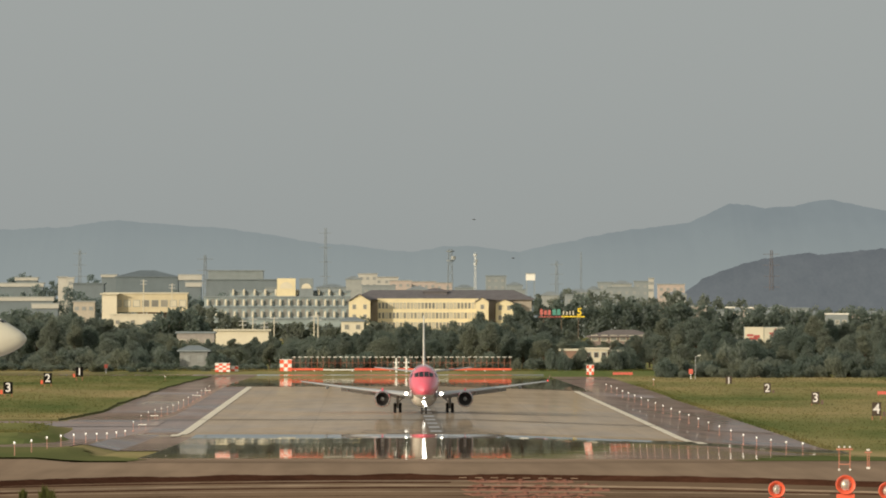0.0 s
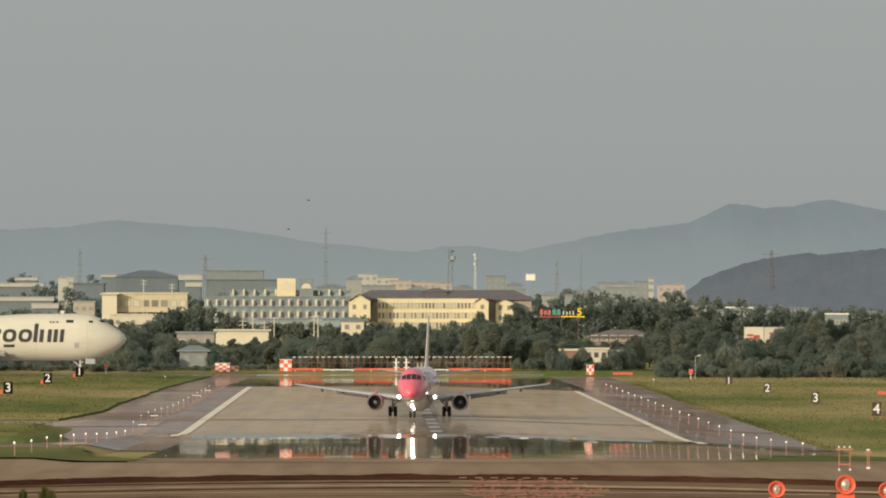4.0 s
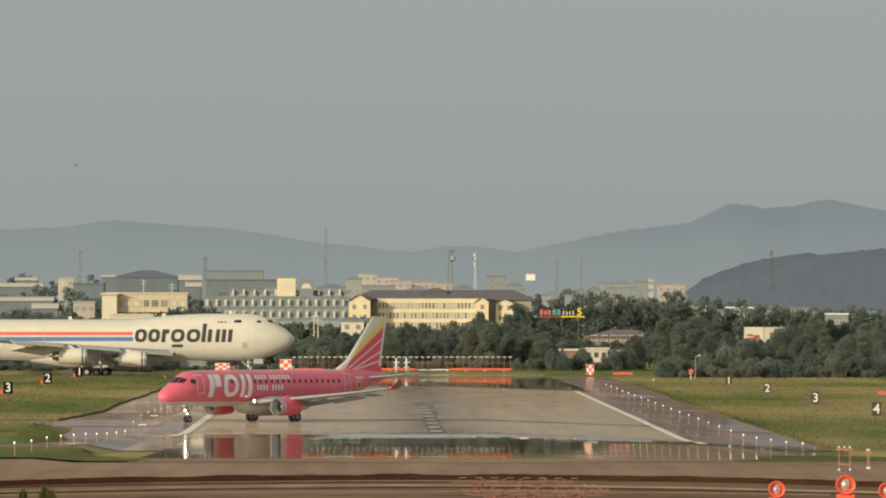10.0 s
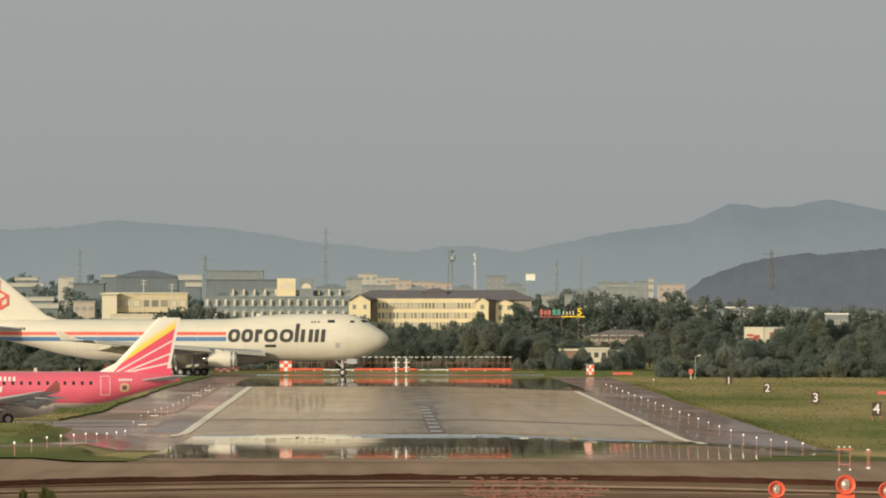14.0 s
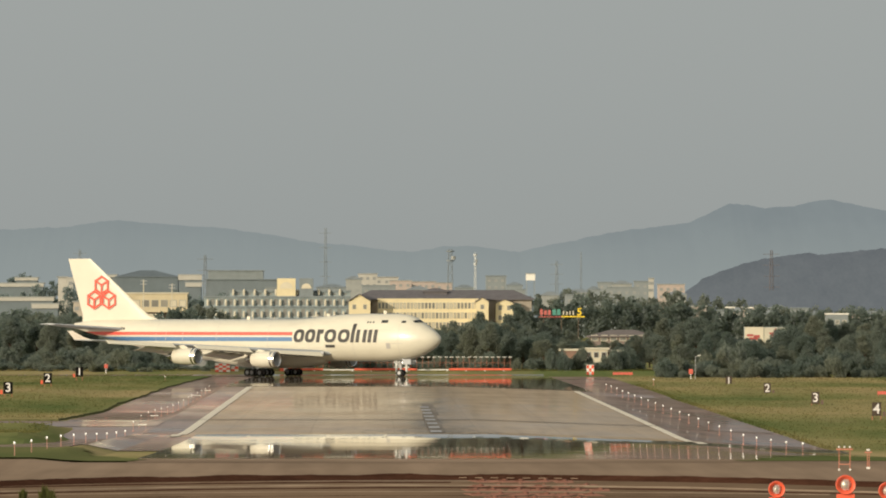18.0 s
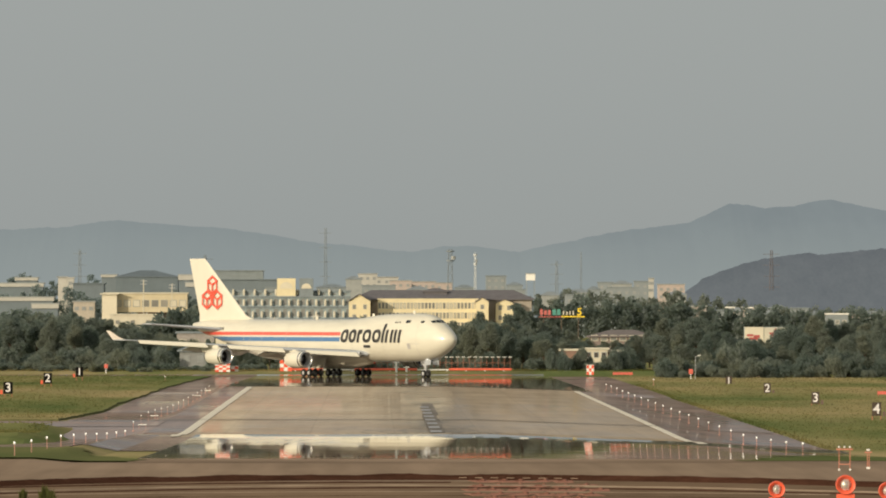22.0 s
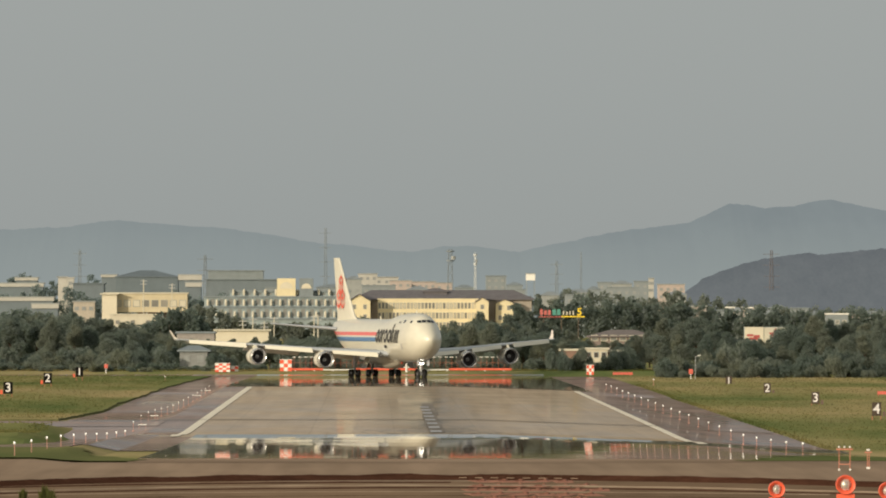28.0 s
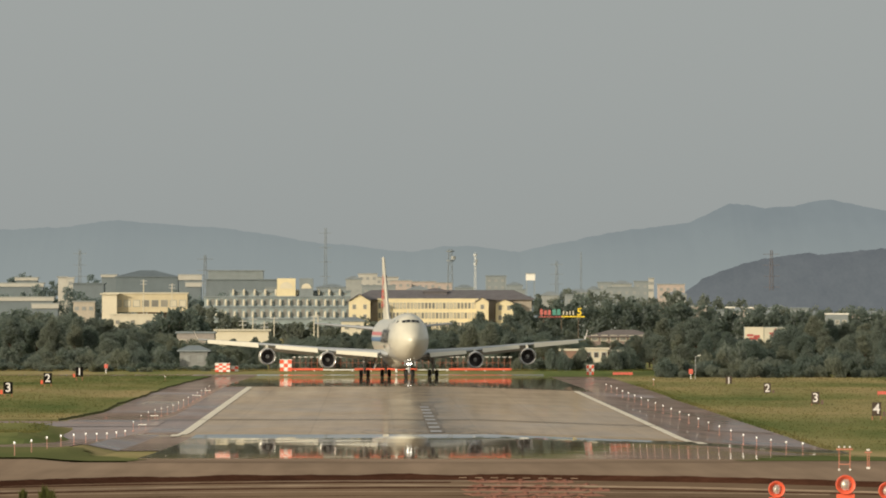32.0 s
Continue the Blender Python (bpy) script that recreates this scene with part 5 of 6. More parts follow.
def tree(seed, spread, tall):
    """A broad-leaved tree about ten metres high: trunk > limbs, crown."""
    rng = np.random.default_rng(seed)
    o = thing("tree", pose(0, 0, -50), "dark green broad-leaved tree in the wood beyond the airfield", "tree", "trees beyond the airfield")
    g = Geo().bar((0, 0, -0.3), (0.1, 0, 4.2), 0.5, 0.32, 8).bar((0.1, 0, 4.1), (0.0, 0.1, 7.5 * tall), 0.32, 0.1, 6)
    lobes = [(0, 0, 6.6 * tall, 2.2 * spread)]
    for i in range(15):
        t = 2 * math.pi * i / 7.5 + rng.uniform(-0.3, 0.3)
        r = rng.uniform(1.2, 2.7) * spread
        z = rng.uniform(2.4, 8.6) * tall
        r *= 1.15 - 0.055 * z
        e = (r * math.cos(t), r * math.sin(t), z)
        g.bar((0.05, 0, max(1.2, z - 1.8)), e, 0.18, 0.05, 5)
        lobes.append((*e, rng.uniform(0.85, 1.5) * spread * (1.1 - 0.03 * z)))
    lobes.append((rng.uniform(-0.6, 0.6), 0, 9.0 * tall, 1.0 * spread))
    trunk = g.put("trunk", M_BARK, o)
    v, f = leaf_cloud(rng, lobes, 12000, 0.2)
    link("crown", v, f, M_LEAF, o)
    return o


def bush(seed):
    rng = np.random.default_rng(seed)
    o = thing("bush", pose(0, 0, -50), "dense dark green bush at the wood's edge", "bush", "bushes at the wood's edge")
    lobes = [(rng.uniform(-1.6, 1.6), rng.uniform(-0.8, 0.8), rng.uniform(0.4, 1.4), rng.uniform(0.6, 1.1)) for _ in range(6)]
    g = Geo()
    for i in range(5):
        g.bar((0, 0, -0.2), (lobes[i][0], lobes[i][1], lobes[i][2]), 0.08, 0.03, 5)
    g.put("stem", M_BARK, o)
    v, f = leaf_cloud(rng, lobes, 1800, 0.18)
    link("foliage", v, f, M_LEAF, o)
    return o


TREES = [tree(11, 1.0, 1.0), tree(12, 1.25, 0.95), tree(13, 0.85, 1.08), tree(14, 1.1, 1.0), tree(15, 1.4, 0.9)]
BUSHES = [bush(21), bush(22), bush(23)]
used = set()


def plant(kinds, rng, x, y, z, s, sz):
    k = int(rng.integers(len(kinds)))
    m = pose(x, y, z, 0, 0, rng.uniform(0, 360)) @ Matrix.Diagonal((s, s, sz, 1))
    if (id(kinds), k) in used:
        copy_thing(kinds[k], m)
    else:
        used.add((id(kinds), k))
        kinds[k].matrix_basis = m


# height of the wood's top edge along it, at about 1800 m
WOOD_X = (-68, -60, -52, -46, -41, -36, -32, -29, -24, -18, -12, -6, -1, 4, 9, 15, 20, 25, 28, 31, 36, 38, 44, 47, 50, 54, 57, 62, 64, 73, 76, 80, 86, 92)
WOOD_Z = (9.3, 10.0, 9.2, 8.4, 6.6, 5.0, 4.4, 4.2, 4.6, 5.4, 5.8, 6.2, 6.6, 7.2, 7.6, 8.2, 9.0, 9.4, 8.6, 7.0, 6.4, 4.4, 4.2, 4.4, 6.4, 8.6, 9.0, 8.0, 5.0, 4.8, 7.6, 8.2, 8.4, 8.6)
rng = np.random.default_rng(7)
for row, (y, step) in enumerate(((1778, 3.3), (1812, 3.0), (1850, 2.8), (1890, 3.0))):
    x = -70.0 + row
    while x < 98:
        top = float(np.interp(x, WOOD_X, WOOD_Z)) * rng.uniform(0.86, 1.1) * (0.78, 0.92, 1.0, 1.0)[row] + 0.3
        yy = y + rng.uniform(-7, 9) - (110 if x > 46 and row < 2 else 0)
        z = land(x, yy)
        hgt = max(2.2, top - z)
        k = min(1.15, max(0.55, hgt / 10.5))
        plant(TREES, rng, x, yy, z, k * rng.uniform(0.95, 1.3), hgt / 9.3)
        x += step * rng.uniform(0.7, 1.3)
for x in np.arange(-70, 96, 1.9):
    y = (1752 if x < 46 else 1640) + rng.uniform(-10, 10)
    if -34 < x < -28 or (35.8 < x < 41 and y > 1700):
        continue
    s = rng.uniform(0.6, 1.25)
    plant(BUSHES, rng, float(x), y, land(float(x), y) - 0.05, s, s * rng.uniform(0.7, 1.3))
for x in np.arange(-72, -36, 1.6):  # brush under the trees
    y = 1764 + rng.uniform(-5, 5)
    s = rng.uniform(1.0, 1.5)
    plant(BUSHES, rng, float(x), y, land(float(x), y) - 0.05, s, s * rng.uniform(0.9, 1.4))
for x in np.arange(47, 98, 1.7):
    y = 1652 + rng.uniform(-4, 4)
    s = rng.uniform(1.0, 1.5)
    plant(BUSHES, rng, float(x), y, land(float(x), y) - 0.05, s, s * rng.uniform(0.9, 1.4))
for x in np.arange(31.6, 44, 0.75):  # shrubs before the cream house
    s = 0.8 if 35.9 < x < 40.6 else 1.3
    plant(BUSHES, rng, float(x), 1728 + rng.uniform(-3, 3), land(float(x), 1728) - 0.05, 0.8, s * rng.uniform(0.9, 1.15))
for x in np.arange(-70, -24, 2.1):  # scrub in the far grass
    y = 1722 + rng.uniform(-12, 12)
    s = rng.uniform(0.35, 0.6)
    plant(BUSHES, rng, float(x), y, land(float(x), y) - 0.05, s * 1.6, s)


def tuft(x, y, w, h, seed):
    """A clump of upright leafy shoots."""
    r = np.random.default_rng(seed)
    o = thing("leafy_tuft", pose(x, y, land(x, y)), "yellow-green leafy tuft at the field's near end", "plant", "leafy tufts")
    g = Geo()
    for i in range(90):
        a, k = r.normal(0, w * 0.35), r.uniform(0.35, 1.0)
        b = a + r.normal(0, 0.1)
        d = r.uniform(0.015, 0.04)
        y0, y1 = r.uniform(-0.15, 0.15, 2)
        top = h * k * (1 - 0.5 * min(1, abs(a) / w))
        g.add([(a - d * 0.4, y0, 0), (a + d * 0.4, y0, 0), ((a + b) / 2 + d, y1, top * 0.7), (b, y1, top), ((a + b) / 2 - d, y1, top * 0.7)], [(0, 1, 2, 4), (4, 2, 3)])
    g.put("shoots", M_SHOOT, o)


M_SHOOT = leaf_mat("yellow_green_leaf", (0.09, 0.095, 0.03), (0.145, 0.145, 0.05))
tuft(-16.27, 474, 0.2, 0.78, 31)
tuft(-15.25, 474, 0.34, 0.98, 32)
tuft(-15.0, 475, 0.24, 0.75, 33)


def far_wood(name, y, xs, zs, step, label, leaf=None):
    """A distant belt of trees, too far to tell one from the next."""
    r = np.random.default_rng(int(y))
    v, f = [], []
    x = xs[0]
    while x < xs[-1]:
        h = float(np.interp(x, xs, zs)) * r.uniform(0.8, 1.08)
        w = r.uniform(1.6, 3.4)
        lobes = [(x + r.uniform(-w, w) * 0.6, y + r.uniform(-3, 3), h * q - 0.4, w * (1.05 - 0.5 * q)) for q in (0.3, 0.5, 0.62, 0.75, 0.86, 0.95)]
        a, b = leaf_cloud(r, lobes, 520, 0.6)
        o = len(v)
        v += a
        f += [tuple(i + o for i in q) for q in b]
        x += step * r.uniform(0.7, 1.3)
    tagged(link(name, v, f, leaf or M_FARLEAF), label, "trees", "", "stuff")


# haze put into the leaf colour of the far belts: paler than near trees
M_FARLEAF = leaf_mat("far_foliage_painted_haze", (0.19, 0.215, 0.205), (0.21, 0.235, 0.22))
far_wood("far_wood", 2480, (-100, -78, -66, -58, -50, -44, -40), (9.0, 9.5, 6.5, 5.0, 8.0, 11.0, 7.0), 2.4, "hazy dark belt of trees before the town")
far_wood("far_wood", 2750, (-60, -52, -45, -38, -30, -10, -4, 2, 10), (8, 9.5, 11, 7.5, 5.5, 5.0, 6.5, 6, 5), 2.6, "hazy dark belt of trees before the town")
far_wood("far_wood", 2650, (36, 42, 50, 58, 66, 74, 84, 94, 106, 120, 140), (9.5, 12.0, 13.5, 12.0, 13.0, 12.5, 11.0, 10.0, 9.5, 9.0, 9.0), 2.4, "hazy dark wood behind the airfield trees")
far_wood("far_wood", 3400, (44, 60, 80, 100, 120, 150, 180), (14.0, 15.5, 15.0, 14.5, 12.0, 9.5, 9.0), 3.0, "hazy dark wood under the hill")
# bluer leaf colour, carrying more painted haze
M_HAZELEAF = leaf_mat("far_foliage_bluer_haze", (0.22, 0.26, 0.275), (0.24, 0.28, 0.295))
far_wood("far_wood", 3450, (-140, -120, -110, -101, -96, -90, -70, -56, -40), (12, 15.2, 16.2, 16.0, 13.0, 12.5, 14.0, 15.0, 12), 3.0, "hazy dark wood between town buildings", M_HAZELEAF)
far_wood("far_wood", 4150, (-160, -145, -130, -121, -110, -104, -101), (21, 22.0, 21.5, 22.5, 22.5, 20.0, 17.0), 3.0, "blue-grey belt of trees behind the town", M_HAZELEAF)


# ---- town ----
M_CREAM = plain("cream_render", (0.704, 0.609, 0.386), 0.8, vary=0.08, scale=0.35)
M_OFFICE = plain("faded_cream_render", (0.546, 0.470, 0.311), 0.8, vary=0.12, scale=0.3)
M_BRIGHTROOF = plain("bright_white_roof", (0.8, 0.77, 0.7), 0.6, vary=0.08)
M_PALE = plain("pale_render", (0.546, 0.505, 0.395), 0.8, vary=0.12, scale=0.3)
M_WARMW = plain("warm_white_render", (0.634, 0.574, 0.437), 0.8, vary=0.08, scale=0.3)
M_TEAL = plain("blue_grey_render", (0.27, 0.32, 0.32), 0.8, vary=0.12, scale=0.3)
M_ROOF = plain("dark_roof", (0.13, 0.12, 0.125), 0.8, vary=0.2, scale=0.5)
M_ROOFB = plain("blue_grey_roof", (0.2, 0.23, 0.24), 0.7, vary=0.15, scale=0.3)
M_PANE = plain("window_pane", (0.22, 0.22, 0.2), 0.3, vary=0.3, scale=2)
def pane_mat(name, dark, light):
    m, n, l, b = material(name, 0.25)
    oi = n.new("ShaderNodeObjectInfo")
    l.new(ramp(n, l, oi.outputs["Random"], ((0.0, dark), (0.35, dark), (0.6, light), (1.0, light))), b.inputs["Base Color"])
    return m


M_CURTAIN = pane_mat("curtained_pane", (0.2, 0.19, 0.16), (0.6, 0.55, 0.42))
M_BROWN = plain("brown_wall", (0.24, 0.15, 0.11), 0.85, vary=0.2, scale=0.5)
# haze painted into the far walls and panes: greyer, flatter colours
M_FARW = plain("white_wall_painted_haze", (0.43, 0.415, 0.37), 0.85, vary=0.1, scale=0.2)
M_FARP = plain("pale_wall_painted_haze", (0.30, 0.31, 0.295), 0.85, vary=0.1, scale=0.2)
M_FARG = plain("grey_wall_painted_haze", (0.23, 0.255, 0.26), 0.85, vary=0.1, scale=0.2)
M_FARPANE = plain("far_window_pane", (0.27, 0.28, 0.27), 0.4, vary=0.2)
M_SIGNR = plain("sign_red", (0.5, 0.13, 0.11), 0.5)
M_SIGNG = plain("sign_green", (0.08, 0.27, 0.22), 0.5)
M_SIGNY = plain("sign_yellow", (0.85, 0.6, 0.04), 0.5)


def window(parent, x, z, w, h, sill=True, mat=None):
    frame_mat = M_PALE if mat is None else M_FARP
    o = Geo().box(x - w / 2 - 0.12, x + w / 2 + 0.12, -0.10, 0.05, z - 0.12, z).box(x - w / 2 - 0.12, x + w / 2 + 0.12, -0.1, 0.05, z + h, z + h + 0.12).box(x - w / 2 - 0.12, x - w / 2, -0.1, 0.05, z, z + h).box(x + w / 2, x + w / 2 + 0.12, -0.1, 0.05, z, z + h).put("window", frame_mat, parent)
    Geo().box(x - w / 2, x + w / 2, -0.03, 0.03, z, z + h).put("pane", mat or M_PANE, o)
    return o


def house(name, x0, x1, y, z0, z1, depth, wall, roof, label, roof_h=0.0, floors=0, bays=0, overhang=0.5, win=(1.2, 1.3), first_z=None, gable=False, group="town buildings", pane=None):
    """A building: wall, roof, windows. x0..x1 along its front, z0..z1 its wall."""
    w = x1 - x0
    o = thing(name, pose((x0 + x1) / 2, y, 0), label, "building", group)
    Geo().box(-w / 2, w / 2, 0, depth, z0, z1).put("wall", wall, o)
    a, b = w / 2 + overhang, overhang
    if roof_h > 0 and not gable:
        k = min(depth / 2, w / 2 * 0.8)
        Geo().add([(-a, -b, z1), (a, -b, z1), (a, depth + b, z1), (-a, depth + b, z1), (-a + k, depth / 2, z1 + roof_h), (a - k, depth / 2, z1 + roof_h), (-a, -b, z1 - 0.25), (a, -b, z1 - 0.25), (a, depth + b, z1 - 0.25), (-a, depth + b, z1 - 0.25)],
                  [(0, 1, 5, 4), (1, 2, 5), (2, 3, 4, 5), (3, 0, 4), (0, 6, 7, 1), (1, 7, 8, 2), (2, 8, 9, 3), (3, 9, 6, 0), (6, 9, 8, 7)]).put("roof", roof, o)
    elif roof_h > 0:
        Geo().add([(-w / 2, 0, z1), (w / 2, 0, z1), (0, 0, z1 + roof_h), (-w / 2, depth, z1), (w / 2, depth, z1), (0, depth, z1 + roof_h)], [(0, 1, 2), (3, 5, 4), (0, 3, 4, 1)]).put("gable", wall, o)
        Geo().add([(-a, -b, z1 - 0.2), (0, -b, z1 + roof_h + 0.1), (a, -b, z1 - 0.2), (-a, depth, z1 - 0.2), (0, depth, z1 + roof_h + 0.1), (a, depth, z1 - 0.2), (-a, -b, z1 - 0.05), (0, -b, z1 + roof_h + 0.35), (a, -b, z1 - 0.05), (-a, depth, z1 - 0.05), (0, depth, z1 + roof_h + 0.35), (a, depth, z1 - 0.05)],
                  [(6, 7, 10, 9), (7, 8, 11, 10), (0, 3, 4, 1), (1, 4, 5, 2), (0, 1, 7, 6), (1, 2, 8, 7), (3, 9, 10, 4), (4, 10, 11, 5), (0, 6, 9, 3), (2, 5, 11, 8)]).put("roof", roof, o)
    else:
        Geo().box(-a, a, -b, depth + b, z1, z1 + 0.35).put("roof", roof, o)
    for j in range(floors):
        z = (first_z if first_z is not None else z1 - 2.3) - j * 2.9
        for i in range(bays):
            window(o, -w / 2 + (i + 0.5) * w / bays, z, win[0], win[1], True, pane)
    return o


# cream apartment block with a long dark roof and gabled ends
# taupe wall colour paints the shade of the recesses between the cream fronts
house("apartment_block", -5.5, 47.0, 3003, 0, 12.2, 13, plain("recess_painted_shade", (0.34, 0.3, 0.25), 0.8), M_ROOF, "apartment block's rear range, painted shade-dark, under a long dark hipped roof", 2.7, 0, 0, 1.2)
house("roof_dormer", 15.5, 22.0, 3006, 12.0, 14.6, 6, M_ROOF, M_ROOF, "broad dark dormer on the apartment block's roof", 0.8)
house("apartment_block", 1.6, 33.4, 3000, 0, 12.0, 2.9, M_CREAM, M_CREAM, "long cream apartment front with rows of narrow windows", 0, 3, 30, 0.1, (0.5, 1.5), 9.5, False, "town buildings", M_CURTAIN)
house("apartment_wing", -6.9, -0.6, 2993, 0, 11.6, 12, M_CREAM, M_ROOF, "cream gabled end wing of the apartment block", 1.9, 2, 2, 0.6, (0.9, 1.2), 9.3, True)
house("apartment_wing", 30.5, 34.2, 2994, 0, 11.4, 6, M_CREAM, M_ROOF, "narrow cream gabled wing of the apartment block", 1.2, 1, 1, 0.4, (0.9, 1.2), 9.3, True)
house("apartment_wing", 36.4, 41.5, 2998, 0, 11.0, 4.9, M_CREAM, M_ROOF, "cream gabled wing of the apartment block", 1.0, 2, 2, 0.4, (0.9, 1.2), 9.0, True)


def gallery_hotel():
    """Blue-grey terraced block with rows of white bollard-like columns."""
    o = thing("terrace_block", pose(-30, 3200, 0), "blue-grey terraced block with rows of white columns", "building", "town buildings")
    for k, (z0, z1, d, xa) in enumerate(((0, 6.3, 0, -23), (6.3, 10.0, 3, -23), (10.0, 13.2, 6, -23), (13.2, 15.0, 9, -15))):
        Geo().box(xa, 23, d, 24, z0, z1).put("wall", M_TEAL, o)
        Geo().box(xa - 0.3, 23.3, d - 0.5, d + 0.6, z1 - 0.5, z1).put("parapet", M_ROOFB, o)
        if k:
            n = 16 if k < 3 else 11
            for i in range(n):
                x = xa + 1.2 + i * (45.6 if k < 3 else 37) / n
                c = Geo().spin([(z0 + 0.2, 0.3), (z0 + 0.8, 0.42), (z0 + 1.7, 0.4), (z0 + 2.1, 0.24), (z0 + 2.25, 0.04)], "Z", 10, (x, d - 0.9, 0), True).put("column", M_PALE, o, "pale rounded column")
                Geo().box(x + 0.85, x + 2.1, d - 0.05, d + 0.02, z0 + 0.4, z1 - 0.9).put("window", M_PANE, o)
    for x, w, m in ((2.9, 5.8, M_CREAM), (9.2, 4.4, M_ROOFB)):
        t = Geo().box(x - w / 2, x + w / 2, 6, 11, 13.2, 18.8).put("roof_tower", m, o, "cream roof tower with an arched top")
        n = 10
        g = Geo()
        for i in range(n):
            a0, a1 = math.pi * i / n, math.pi * (i + 1) / n
            r = w * 0.36
            g.add([(x, 5.9, 15.6), (x + r * math.cos(a0), 5.9, 15.6 + r * math.sin(a0)), (x + r * math.cos(a1), 5.9, 15.6 + r * math.sin(a1))], [(0, 1, 2)])
        g.put("arch", M_WARMW, t, "pale arched panel")
    return o


gallery_hotel()
# cream office on stilts and the low walls before it
house("office_block", -68.5, -47.3, 2600, 8.7, 13.4, 14, M_OFFICE, M_PALE, "cream office block with a flat roof and broad windows", 0, 1, 9, 0.3, (1.5, 1.5), 10.2, False, "town buildings", M_CURTAIN)
house("stair_tower", -69.0, -65.2, 2597, 0, 13.2, 8, M_WARMW, M_PALE, "white stair tower on the office block", 0)
house("low_wall_building", -66, -54.5, 2560, 0, 8.0, 12, M_PALE, M_PALE, "low cream building below the office block", 0, 1, 3, 0.2, (1.0, 0.9), 5.8)
house("undercroft", -60, -47.5, 2606, 0, 8.6, 8, M_BROWN, M_ROOF, "shaded brown storey below the office block", 0)
for x in (-57.5, -53.5, -49.5):
    o = thing("steel_brace", pose(x, 2599, 0), "pale steel brace under the office block", "steel frame", "steel braces")
    Geo().bar((-1.6, 0, 5.0), (0, 0, 8.7), 0.4).put("strut", M_GEAR, o)
    Geo().bar((0, 0, 0), (0, 0, 8.7), 0.4).put("post", M_GEAR, o)
house("warehouse", -32.3, -21.4, 2100, 0, 5.3, 10, M_WARMW, M_PALE, "low white warehouse with a flat roof", 0)
house("grey_house", -33.4, -28.6, 1765, -1.0, 2.9, 8, plain("weathered_grey_wall", (0.24, 0.245, 0.235), 0.85, vary=0.15), M_ROOFB, "grey house with a shallow tiled roof", 0.8, 1, 2, 0.5, (0.9, 1.0), 0.9, False, "town buildings", M_FARPANE)
house("flat_roof_house", -36.5, -29.5, 1900, -0.8, 5.4, 8, plain("taupe_wall", (0.32, 0.29, 0.26), 0.85, vary=0.15), M_ROOFB, "taupe two-storey house with a flat roof", 0, 1, 3, 0.3, (1.0, 1.0), 3.2)
house("cream_house", 36.3, 40.2, 1738, -1.0, 3.1, 8, M_WARMW, M_PALE, "cream house with small dark windows under a flat roof", 0, 1, 3, 0.3, (0.62, 0.75), 1.85, False, "town buildings", M_DARK)
house("shed_row", 32.2, 36.2, 1741, -1.0, 2.9, 5, M_BROWN, M_PALE, "low brown shed with a pale roof edge", 0, 0, 0, 0.2)
house("shed_row", 40.4, 42.8, 1741, -1.0, 2.7, 5, M_BROWN, M_PALE, "low brown shed with a pale roof edge", 0, 0, 0, 0.2)
house("brown_house", 44.5, 58.0, 2080, -0.5, 4.3, 10, plain("faded_brown_wall", (0.22, 0.17, 0.15), 0.85, vary=0.25), plain("faded_brown_roof", (0.16, 0.135, 0.125), 0.85, vary=0.2), "long brown house with a dark roof behind the trees", 1.3, 1, 7, 0.6, (1.2, 1.0), 3.4)
house("white_house", -7.2, -2.0, 2350, 0, 7.0, 8, M_WARMW, M_ROOFB, "white house among the trees", 0.8, 2, 2, 0.4, (0.9, 1.0), 5.0)


def star_shop():
    o = thing("shop_building", pose(80.5, 2150, 0), "white shop front with a red star on its panel", "building", "town buildings")
    Geo().box(-1.7, 7.0, 0.3, 8, 0, 6.0).put("wall", M_TEAL, o)
    Geo().box(-1.8, 2.2, 0, 0.3, 2.5, 6.0).put("white_panel", M_WARMW, o)
    Geo().box(2.35, 7.1, 0, 0.3, 2.2, 5.9).put("grey_panel", M_PALE, o)
    p = [(4.7 + (1.5 if i % 2 == 0 else 0.75) * math.sin(i * math.pi / 5), -0.06, 4.3 + (1.5 if i % 2 == 0 else 0.75) * math.cos(i * math.pi / 5)) for i in range(10)]
    Geo().add([(4.7, -0.06, 4.3)] + p, [(0, i + 1, (i + 1) % 10 + 1) for i in range(10)]).put("star", M_DULLRED, o, "dull red five-pointed star")
    for x, z, w, h in ((-1.3, 4.0, 1.3, 0.5), (0.1, 3.7, 1.3, 0.6), (-0.9, 3.3, 1.9, 0.5)):
        Geo().box(x, x + w, -0.05, 0.0, z, z + h).put("red_mark", M_DULLRED, o)


M_DULLRED = plain("dull_red_paint", (0.42, 0.09, 0.08), 0.7, vary=0.25, scale=1.5)
star_shop()


